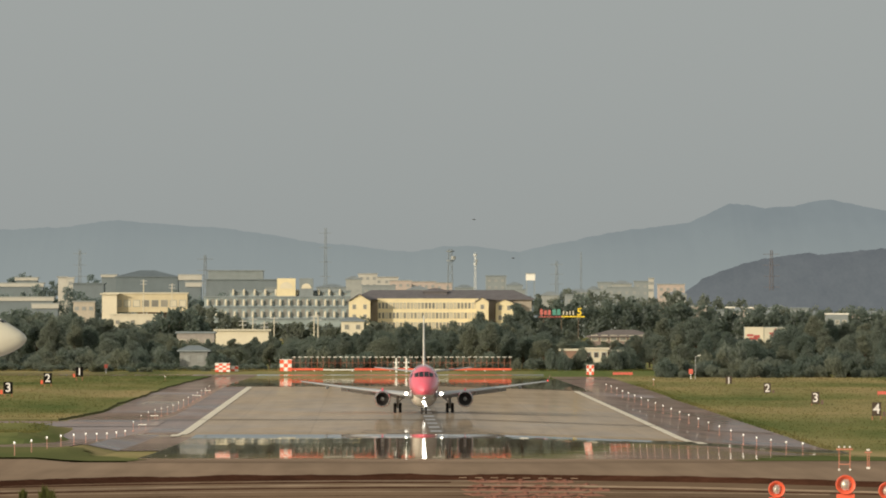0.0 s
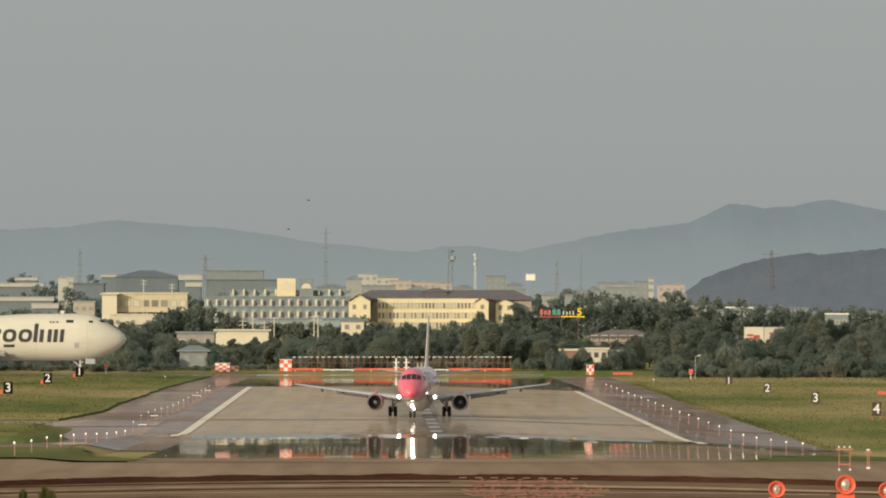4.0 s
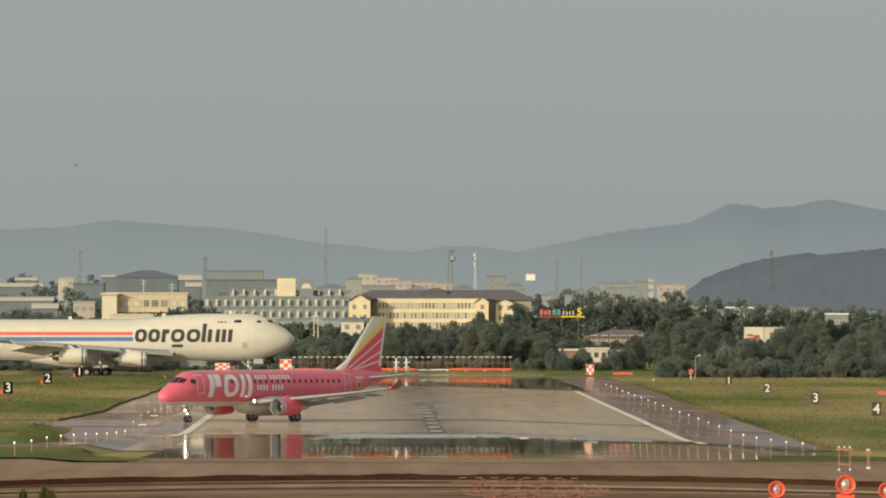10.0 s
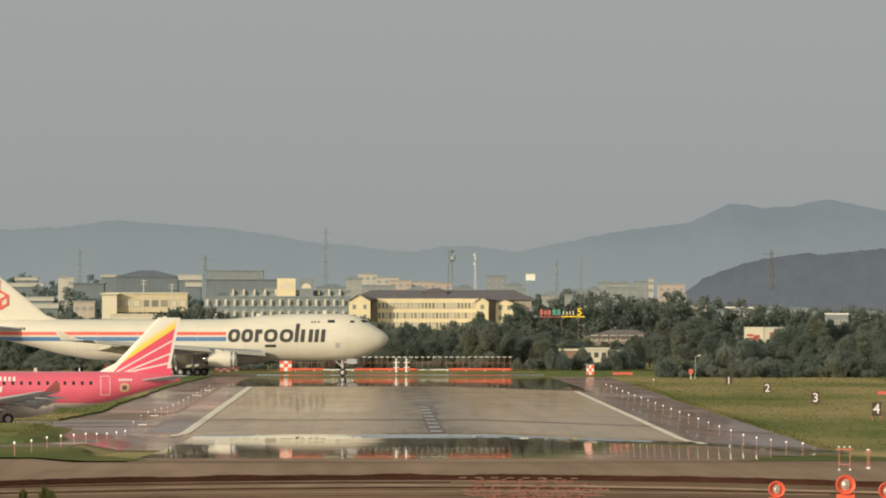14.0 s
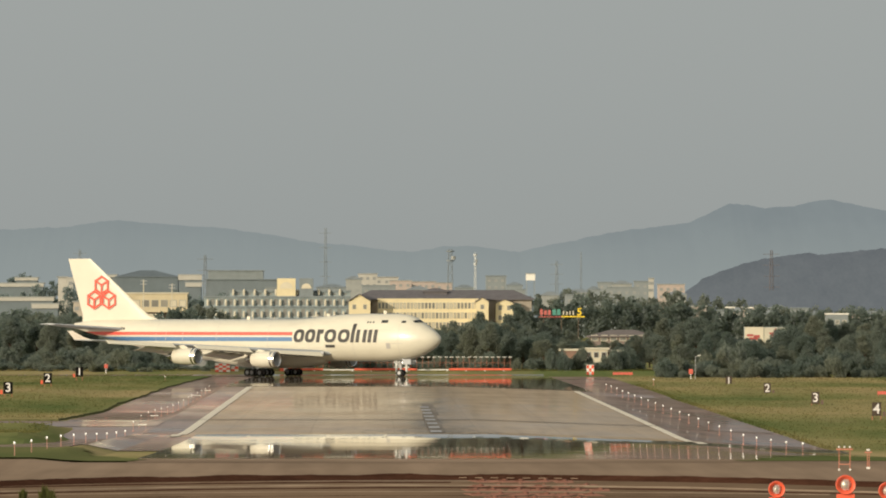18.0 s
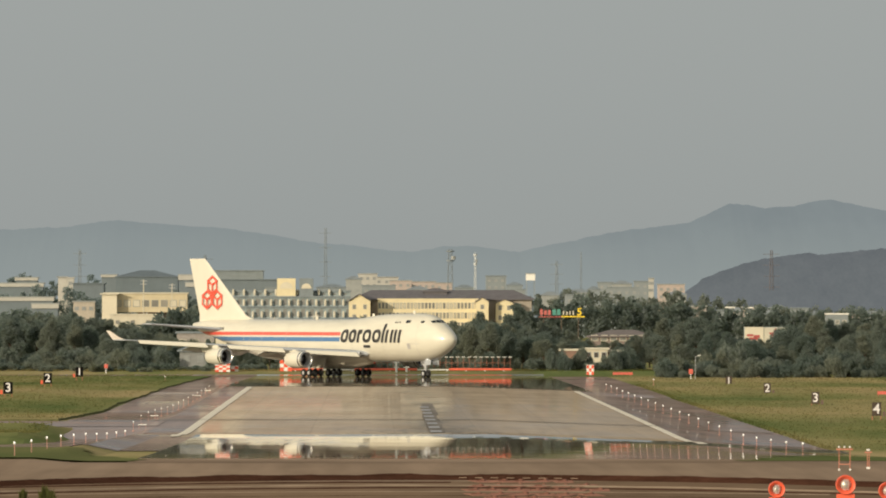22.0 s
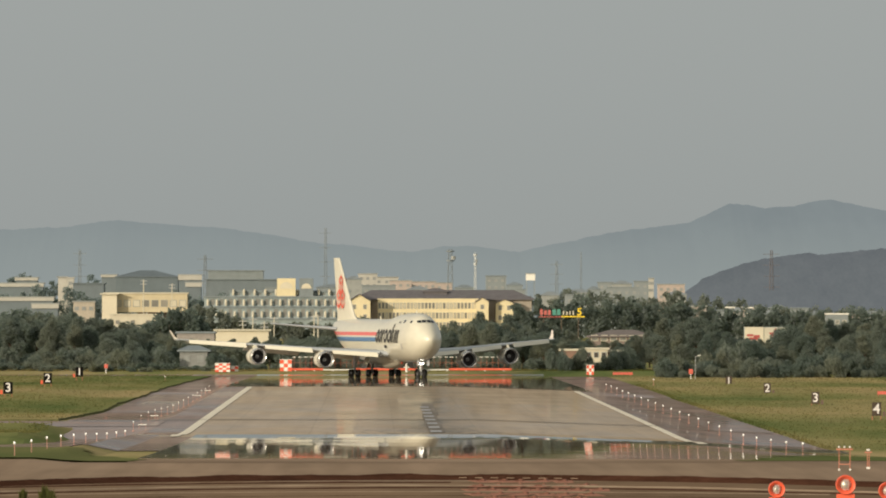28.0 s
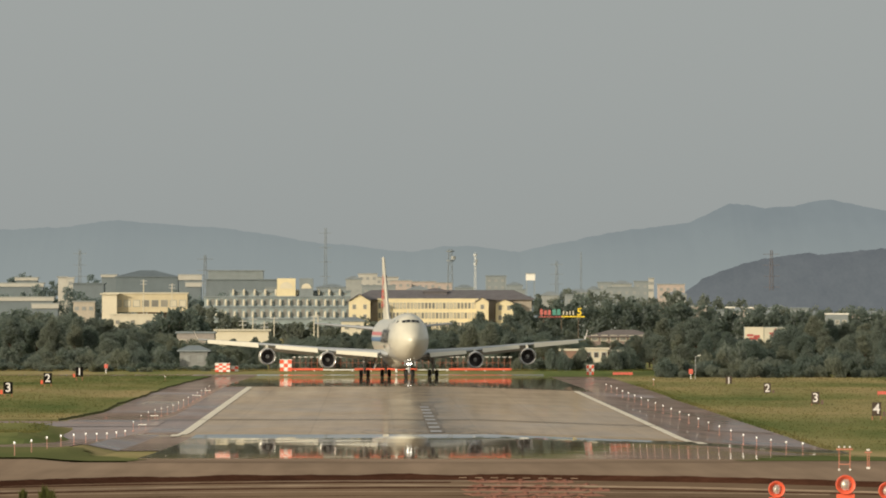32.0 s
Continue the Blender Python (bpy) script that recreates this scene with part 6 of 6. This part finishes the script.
def roof_sign():
    """Coloured roof sign; all of its writing but the 5 stands as plain bars."""
    o = thing("advertising_sign", pose(37.9, 2050, 0), "coloured sign of red, green and white bars with a yellow 5", "sign")
    Geo().box(-4.3, 0.2, 0, 0.4, 8.2, 8.36).put("red_bar", M_SIGNR, o)
    Geo().box(0.2, 4.9, 0, 0.4, 8.2, 8.45).put("yellow_bar", M_SIGNY, o)
    for x in (-3.4, 0.2, 3.6):
        Geo().bar((x, 0.3, 0), (x, 0.3, 8.2), 0.2).put("post", M_BARK, o)
    for x, w, h, m in ((-4.1, 0.55, 1.2, M_SIGNR), (-3.3, 0.55, 0.95, M_SIGNR), (-2.5, 0.55, 1.0, M_SIGNR), (-1.6, 0.7, 1.15, M_SIGNG), (-0.7, 0.7, 1.15, M_SIGNG), (0.5, 0.26, 0.85, M_PALE), (1.15, 0.3, 0.7, M_PALE), (1.8, 0.24, 0.85, M_PALE), (2.45, 0.28, 0.85, M_PALE)):
        Geo().box(x, x + w, -0.06, 0.3, 8.65, 8.65 + h).put("bar", m, o)
    c = bpy.data.curves.new("numeral", "FONT")
    c.body, c.size, c.extrude, c.offset = "5", 2.1, 0.1, 0.04
    c.materials.append(M_SIGNY)
    t = new("numeral", c)
    t.parent = o
    t.matrix_basis = pose(3.3, -0.1, 8.6, 90, 0, 0)


roof_sign()
# the farther town: x, y, width, wall height, depth, look
FAR_TOWN = (
    (-39.9, 4200, 8.4, 19.9, 3), (-7.7, 4200, 6.5, 20.9, 1), (-1.9, 4230, 8.0, 23.0, 0), (6.0, 4260, 9.7, 21.7, 0), (11.7, 4200, 8.9, 20.1, 2), (21.2, 4250, 10.9, 19.8, 2), (29.5, 4210, 7.0, 19.2, 2),
    (37.5, 4150, 7.6, 17.3, 4), (52.3, 4300, 8.6, 22.3, 3), (58.8, 4200, 6.5, 18.4, 4), (59.5, 3400, 6.0, 13.7, 1), (63.8, 3200, 6.4, 13.5, 3), (96.4, 4200, 6.5, 19.4, 3),
    (101.9, 4150, 7.8, 18.9, 1), (111.1, 4200, 6.1, 19.8, 3), (114.6, 4180, 2.2, 21.0, 0), (117.6, 4000, 10.5, 18.2, 2), (87.1, 4000, 4.9, 16.4, 4), (107.5, 3000, 2.7, 8.6, 1), (113.2, 3050, 4.4, 9.6, 2),
    (113.5, 2900, 2.7, 8.0, 1), (138.6, 3300, 5.5, 9.2, 3), (132.1, 2900, 6.8, 7.4, 0), (155.6, 3200, 5.0, 7.6, 1), (151.4, 3000, 7.5, 8.3, 3), (99.6, 3100, 4.3, 9.9, 2),
)
ROOFTOPS = (
    (-34.6, 3800, 10.6, 16.7, 3), (-15.8, 3900, 11.3, 17.1, 4), (2.3, 3700, 12.3, 17.2, 3),
    (17.1, 3800, 8.4, 16.1, 1), (50.2, 3600, 8.0, 15.6, 3), (75.2, 3700, 10.3, 14.9, 1), (93.6, 3800, 11.6, 16.7, 3), (104.7, 3500, 6.8, 14.0, 1), (143.7, 3600, 7.0, 9.2, 1), (135.4, 3100, 5.2, 7.4, 1),
    (102.3, 2950, 4.3, 8.8, 3), (137.4, 2900, 3.9, 8.1, 2),
)
FAR_TOWN += ROOFTOPS
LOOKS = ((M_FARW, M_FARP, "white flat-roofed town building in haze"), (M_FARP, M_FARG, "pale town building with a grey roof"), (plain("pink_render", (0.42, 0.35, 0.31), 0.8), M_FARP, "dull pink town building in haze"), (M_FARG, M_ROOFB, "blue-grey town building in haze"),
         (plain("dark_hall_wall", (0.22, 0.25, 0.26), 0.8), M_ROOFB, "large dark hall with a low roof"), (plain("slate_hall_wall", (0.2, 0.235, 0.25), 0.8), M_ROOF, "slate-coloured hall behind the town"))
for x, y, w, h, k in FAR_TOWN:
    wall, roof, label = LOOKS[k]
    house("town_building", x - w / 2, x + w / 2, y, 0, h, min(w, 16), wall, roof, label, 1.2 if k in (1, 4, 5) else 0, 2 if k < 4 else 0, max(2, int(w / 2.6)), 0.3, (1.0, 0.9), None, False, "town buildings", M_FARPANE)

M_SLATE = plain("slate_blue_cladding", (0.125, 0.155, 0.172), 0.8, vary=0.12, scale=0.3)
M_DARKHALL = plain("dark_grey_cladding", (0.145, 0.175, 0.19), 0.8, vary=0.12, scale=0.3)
# paler cladding for the farthest hall, with haze painted in
M_HAZEHALL = plain("grey_cladding_painted_haze", (0.2, 0.228, 0.235), 0.8, vary=0.1, scale=0.3)
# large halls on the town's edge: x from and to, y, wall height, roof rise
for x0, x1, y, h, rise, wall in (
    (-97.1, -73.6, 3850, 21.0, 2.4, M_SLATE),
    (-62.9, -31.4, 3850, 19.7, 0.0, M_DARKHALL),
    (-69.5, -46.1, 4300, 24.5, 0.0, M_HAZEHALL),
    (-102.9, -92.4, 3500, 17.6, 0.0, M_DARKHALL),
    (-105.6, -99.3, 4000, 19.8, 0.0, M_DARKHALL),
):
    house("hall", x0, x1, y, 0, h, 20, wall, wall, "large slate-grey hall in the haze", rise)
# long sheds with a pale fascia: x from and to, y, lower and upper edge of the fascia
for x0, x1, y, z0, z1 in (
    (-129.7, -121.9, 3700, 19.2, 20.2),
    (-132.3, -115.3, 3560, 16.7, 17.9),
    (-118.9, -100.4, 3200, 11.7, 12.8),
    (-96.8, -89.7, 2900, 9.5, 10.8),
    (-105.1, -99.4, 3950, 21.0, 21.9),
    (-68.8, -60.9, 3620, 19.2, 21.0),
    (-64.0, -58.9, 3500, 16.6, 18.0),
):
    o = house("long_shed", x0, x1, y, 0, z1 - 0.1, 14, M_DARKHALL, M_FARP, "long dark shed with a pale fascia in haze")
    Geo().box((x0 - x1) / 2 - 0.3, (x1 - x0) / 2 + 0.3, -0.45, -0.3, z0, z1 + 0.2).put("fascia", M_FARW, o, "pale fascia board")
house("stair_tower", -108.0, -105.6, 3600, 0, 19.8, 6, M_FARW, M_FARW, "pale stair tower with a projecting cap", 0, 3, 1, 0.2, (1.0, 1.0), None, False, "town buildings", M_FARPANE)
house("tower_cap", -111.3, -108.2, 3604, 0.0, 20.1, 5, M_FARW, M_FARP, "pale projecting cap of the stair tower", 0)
house("tan_house", -86.7, -80.5, 2950, 0, 11.3, 8, plain("tan_wall_painted_haze", (0.42, 0.37, 0.3), 0.85), M_FARP, "tan house with a flat roof in haze", 0, 1, 3, 0.3, (1.0, 0.9), None, False, "town buildings", M_FARPANE)


for x0, x1, y, z in ((116.1, 121.6, 2600, 8.1), (101.0, 103.2, 2900, 9.6), (106.6, 108.4, 2900, 9.5), (126.5, 131.5, 2800, 7.6)):
    house("white_shed", x0, x1, y, 0, z, 6, M_FARG, M_BRIGHTROOF, "low grey shed with a bright white flat roof", 0, 1, 3, 0.2, (0.8, 0.8))


o = thing("water_tower", pose(62.2, 4000, 0), "pale water tank on slim legs over the town", "water tower")
Geo().box(-1.8, 1.8, 0, 3.6, 19.9, 22.4).put("tank", M_BRIGHTROOF, o)
Geo().box(-2.0, 2.0, -0.2, 3.8, 22.4, 22.7).put("lid", M_FARP, o)
for x in (-1.5, 1.5):
    for y in (0.3, 3.3):
        Geo().bar((x, y, 0), (x, y, 19.9), 0.3).put("leg", M_FARG, o)


def lattice_mast(x, y, h, w, mat, label, arms=0, crown=False):
    o = thing("lattice_mast", pose(x, y, 0), label, "mast", "masts over the town")
    n = max(5, int(h / 3))
    for sx in (-1, 1):
        for sy in (-1, 1):
            Geo().bar((sx * w / 2, sy * w / 2, 0), (sx * w * 0.2, sy * w * 0.2, h), min(0.25, w * 0.14), min(0.18, w * 0.09)).put("leg", mat, o)
    g = Geo()
    for i in range(n):
        z0, z1 = h * i / n, h * (i + 1) / n
        a, b = w / 2 * (1 - 0.6 * i / n), w / 2 * (1 - 0.6 * (i + 1) / n)
        for s in (-1, 1):
            g.bar((-a, s * a, z0), (b, s * b, z1), min(0.12, w * 0.07)).bar((a, s * a, z0), (-b, s * b, z1), min(0.12, w * 0.07)).bar((-b, s * b, z1), (b, s * b, z1), 0.1)
    g.put("bracing", mat, o)
    for i in range(arms):
        z = h * (0.95 - 0.14 * i)
        Geo().bar((-w * 1.6, 0, z), (w * 1.6, 0, z), min(0.22, w * 0.12)).put("arm", mat, o)
    if crown:
        for z in (h * 0.86, h * 0.97):
            Geo().spin([(z, w * 0.55), (z + 0.4, w * 0.55)], "Z", 12, close=True).put("platform", mat, o)
        Geo().spin([(h * 0.88, w * 0.3), (h * 0.88 + 1.2, w * 0.3)], "Z", 10, (w * 0.4, -w * 0.4, 0), True).put("dish", M_FARP, o)
    return o


M_STEELG = plain("grey_steel", (0.17, 0.19, 0.195), 0.7)
# paler, bluer steel for far pylons, haze put into the colour
M_STEELF = plain("steel_painted_haze", (0.19, 0.215, 0.225), 0.7)
lattice_mast(26.8, 3500, 29.5, 2.6, M_STEELG, "grey lattice radio mast with platforms", 0, True)
lattice_mast(35.4, 3500, 28.2, 1.1, plain("white_steel", (0.62, 0.62, 0.58), 0.6), "slim white lattice mast", 0, True)
lattice_mast(-18.4, 4000, 40.5, 1.5, M_STEELF, "faint grey power pylon far off", 4)
lattice_mast(-57.5, 3500, 27.5, 1.7, M_STEELG, "grey lattice power pylon", 3)
lattice_mast(-115.0, 4000, 32.0, 1.6, M_STEELF, "faint grey pylon far off", 3)
lattice_mast(82.5, 4020, 31.0, 0.9, M_STEELF, "faint slim mast far off")
lattice_mast(72.5, 4000, 27.5, 1.6, M_STEELF, "faint grey pylon far off", 3)
# pylon colour drawn towards the hill's, fading it as haze would
lattice_mast(170.5, 4345, 33.5, 2.2, plain("red_steel_painted_haze", (0.125, 0.112, 0.114), 0.7), "faint red-grey power pylon before the hill", 4)
for x, y, h in ((-27.0, 2120, 7.6), (-25.0, 2130, 8.0), (-22.5, 2120, 7.2), (-20.5, 2125, 8.2), (-12.6, 2200, 8.5), (-11.8, 2210, 8.5), (-58.0, 2580, 17.0), (-51.0, 2590, 16.0)):
    o = thing("utility_pole", pose(x, y, 0), "slim pale utility pole with crossarms", "utility pole", "utility poles")
    Geo().bar((0, 0, 0), (0, 0, h), 0.3, 0.2, 6).put("pole", M_PALE, o)
    for z in (h - 0.4, h - 1.2):
        Geo().box(-0.8, 0.8, -0.08, 0.08, z, z + 0.14).put("crossarm", M_GEAR, o)


# ---- grass blades, one body of stuff ----
def grass_blades():
    r = np.random.default_rng(3)
    v, k = [], 0
    # x and y from and to, how many, least and greatest height, rise of the turf
    for x0, x1, y0, y1, n, h0, h1, up in ((-80, -29.8, 965, 1690, 24000, 0.04, 0.13, 0.2), (39.5, 98, 850, 1660, 26000, 0.04, 0.13, 0.0), (-70, 90, 1716, 1752, 9000, 0.12, 0.4, 0.0), (38.3, 39.6, 850, 1500, 1600, 0.06, 0.2, 0.0), (-60, -28.2, 835, 900, 5000, 0.04, 0.14, 0.9)):
        x, y = r.uniform(x0, x1, n), r.uniform(y0, y1, n)
        z = np.array([land(p, q) for p, q in zip(x, y)]) + up
        h = r.uniform(h0, h1, n) * np.where(r.random(n) < 0.05, 1.6, 1.0)
        w = r.uniform(0.04, 0.13, n)
        dx, dy = r.uniform(-0.12, 0.12, n), r.uniform(-0.12, 0.12, n)
        v.append(np.stack([np.stack([x - w, y, z - 0.04], 1), np.stack([x + w, y + dy, z - 0.04], 1), np.stack([x + dx, y + dy, z + h], 1)], 1).reshape(-1, 3))
        k += n
    f = np.arange(3 * k).reshape(-1, 3)
    m = grass_ground("grass_blade", True)
    tagged(link("grass", np.concatenate(v).tolist(), f.tolist(), m), "rough grass with straw-coloured stalks", "grass", "", "stuff")


grass_blades()


# ---- birds crossing the sky ----
def bird(seed):
    o = thing("bird", pose(0, 2000, 20), "dark bird gliding across the grey sky", "bird", "birds")
    smooth_by_angle(Geo().spin([(-0.32, 0.02), (-0.2, 0.06), (0.05, 0.1), (0.22, 0.07), (0.32, 0.05), (0.4, 0.01)], n=10).put("body", M_BLACK, o), 60)
    for s in (-1, 1):
        Geo().add([(0.14, s * 0.05, 0.03), (0.2, s * 0.4, 0.12), (0.0, s * 0.75, 0.08), (-0.1, s * 0.4, 0.1), (-0.12, s * 0.05, 0.02), (0.05, s * 0.3, 0.05)], [(0, 1, 3, 4), (1, 2, 3), (0, 5, 1), (1, 5, 2), (2, 5, 3), (3, 5, 4), (4, 5, 0)]).put("wing", M_BLACK, o)
    Geo().add([(-0.25, 0.03, 0), (-0.25, -0.03, 0), (-0.48, -0.1, 0), (-0.48, 0.1, 0), (-0.35, 0, 0.03)], [(0, 1, 4), (1, 2, 4), (2, 3, 4), (3, 0, 4), (3, 2, 1, 0)]).put("tail", M_BLACK, o)
    return o


BIRDS = [bird(1), bird(2)]


# ---- what moves ----
# seconds, x, y of the main wheels, degrees turned away from facing the viewpoint
TWIN_PATH = [
    (0.0, 5.15, 1019.40, 0.23), (1.0, 5.13, 1011.71, 0.16), (2.0, 5.07, 1003.80, 0.78), (3.0, 4.93, 995.69, 1.27), (4.0, 4.60, 987.49, 3.61),
    (5.0, 3.85, 979.37, 7.07), (6.0, 2.61, 971.58, 11.22), (7.0, 0.80, 964.30, 17.13), (8.0, -1.71, 957.60, 24.18), (9.0, -5.04, 951.48, 33.04),
    (10.0, -9.21, 945.91, 40.56), (11.0, -14.22, 940.94, 50.09), (12.0, -20.09, 936.81, 59.64), (13.0, -26.65, 933.73, 70.13), (14.0, -33.69, 931.92, 81.09),
    (15.0, -40.88, 931.48, 92.07), (16.0, -48.10, 931.60, 92.50), (17.0, -55.30, 931.80, 92.00), (20.0, -77.00, 932.40, 91.00), (32.0, -163.00, 932.40, 90.00),
]
JUMBO_PATH = [
    (0.0, -90.46, 1681.50, 89.50), (1.0, -86.58, 1681.50, 89.50), (2.0, -82.57, 1681.50, 89.50), (3.0, -78.36, 1681.50, 89.50), (4.0, -73.99, 1681.50, 89.50),
    (5.0, -69.53, 1681.50, 89.50), (6.0, -64.99, 1681.50, 89.50), (7.0, -60.36, 1681.50, 89.50), (8.0, -55.67, 1681.50, 89.50), (9.0, -50.93, 1681.50, 89.40),
    (10.0, -46.24, 1681.50, 89.30), (11.0, -41.84, 1681.50, 89.20), (12.0, -37.88, 1681.44, 89.00), (13.0, -34.20, 1681.23, 88.00), (14.0, -30.60, 1680.74, 85.20),
    (15.0, -27.30, 1679.95, 79.00), (16.0, -23.95, 1678.75, 71.75), (17.0, -20.50, 1677.20, 64.66), (18.0, -17.25, 1675.30, 58.19), (19.0, -14.27, 1673.07, 52.19),
    (20.0, -11.55, 1670.63, 46.72), (21.0, -9.08, 1668.05, 41.67), (22.0, -6.85, 1665.32, 36.92), (23.0, -4.79, 1662.39, 32.22), (24.0, -2.96, 1659.25, 27.61),
    (25.0, -1.40, 1655.94, 23.25), (26.0, 0.12, 1652.51, 19.36), (27.0, 1.23, 1648.99, 15.76), (28.0, 2.15, 1645.36, 12.52), (29.0, 2.87, 1641.63, 9.47),
    (30.0, 3.42, 1637.83, 7.21), (31.0, 3.84, 1633.99, 5.24), (32.0, 4.14, 1630.15, 3.72),
]


def motions():
    a = []
    for t, x, y, h in TWIN_PATH:
        a.append((t, pose(x, y, land(x, y) + 0.07, 0, 0, -90 - h)))
    walk(twin, a)
    b = []
    for t, x, y, h in JUMBO_PATH:
        b.append((t, pose(x, y, land(x, y) + 0.07, 0, 0, h - 90)))
    walk(jumbo, b)
    # wheels roll as far as their aircraft has gone
    for jet, path, gap in ((twin, TWIN_PATH, 2 / 30), (jumbo, JUMBO_PATH, 4 / 30)):
        last = 16.0 if jet == twin else 32.0
        ts = [r[0] for r in path]
        way = [0.0]
        for p, q in zip(path, path[1:]):
            way.append(way[-1] + math.hypot(q[1] - p[1], q[2] - p[2]))
        times = [i * gap for i in range(int(last / gap) + 1)] + [32.0] * (jet == twin)
        for w, owner, r in WHEELS:
            if owner == jet:
                x, y, z = w.location
                walk(w, [(t, pose(x, y, z, 0, math.degrees(float(np.interp(min(t, last), ts, way)) / r), 0)) for t in times])
    walk(BIRDS[0], [(0.0, pose(20.0, 2000, 27.5, 0, 4, 178)), (6.0, pose(-28.2, 2000, 33.4, 5, 0, 184)), (9.0, pose(-50.8, 2000, 37.0, 0, 0, 180)), (32.0, pose(-230.0, 2000, 64.0, 0, 0, 180))])
    walk(BIRDS[1], [(0.0, pose(27.7, 2000, 19.9, 0, 0, 182)), (6.0, pose(-37.7, 2000, 28.0, -6, 0, 177)), (9.0, pose(-68.1, 2000, 30.9, 0, 0, 180)), (32.0, pose(-300.0, 2000, 50.0, 0, 0, 180))])


motions()
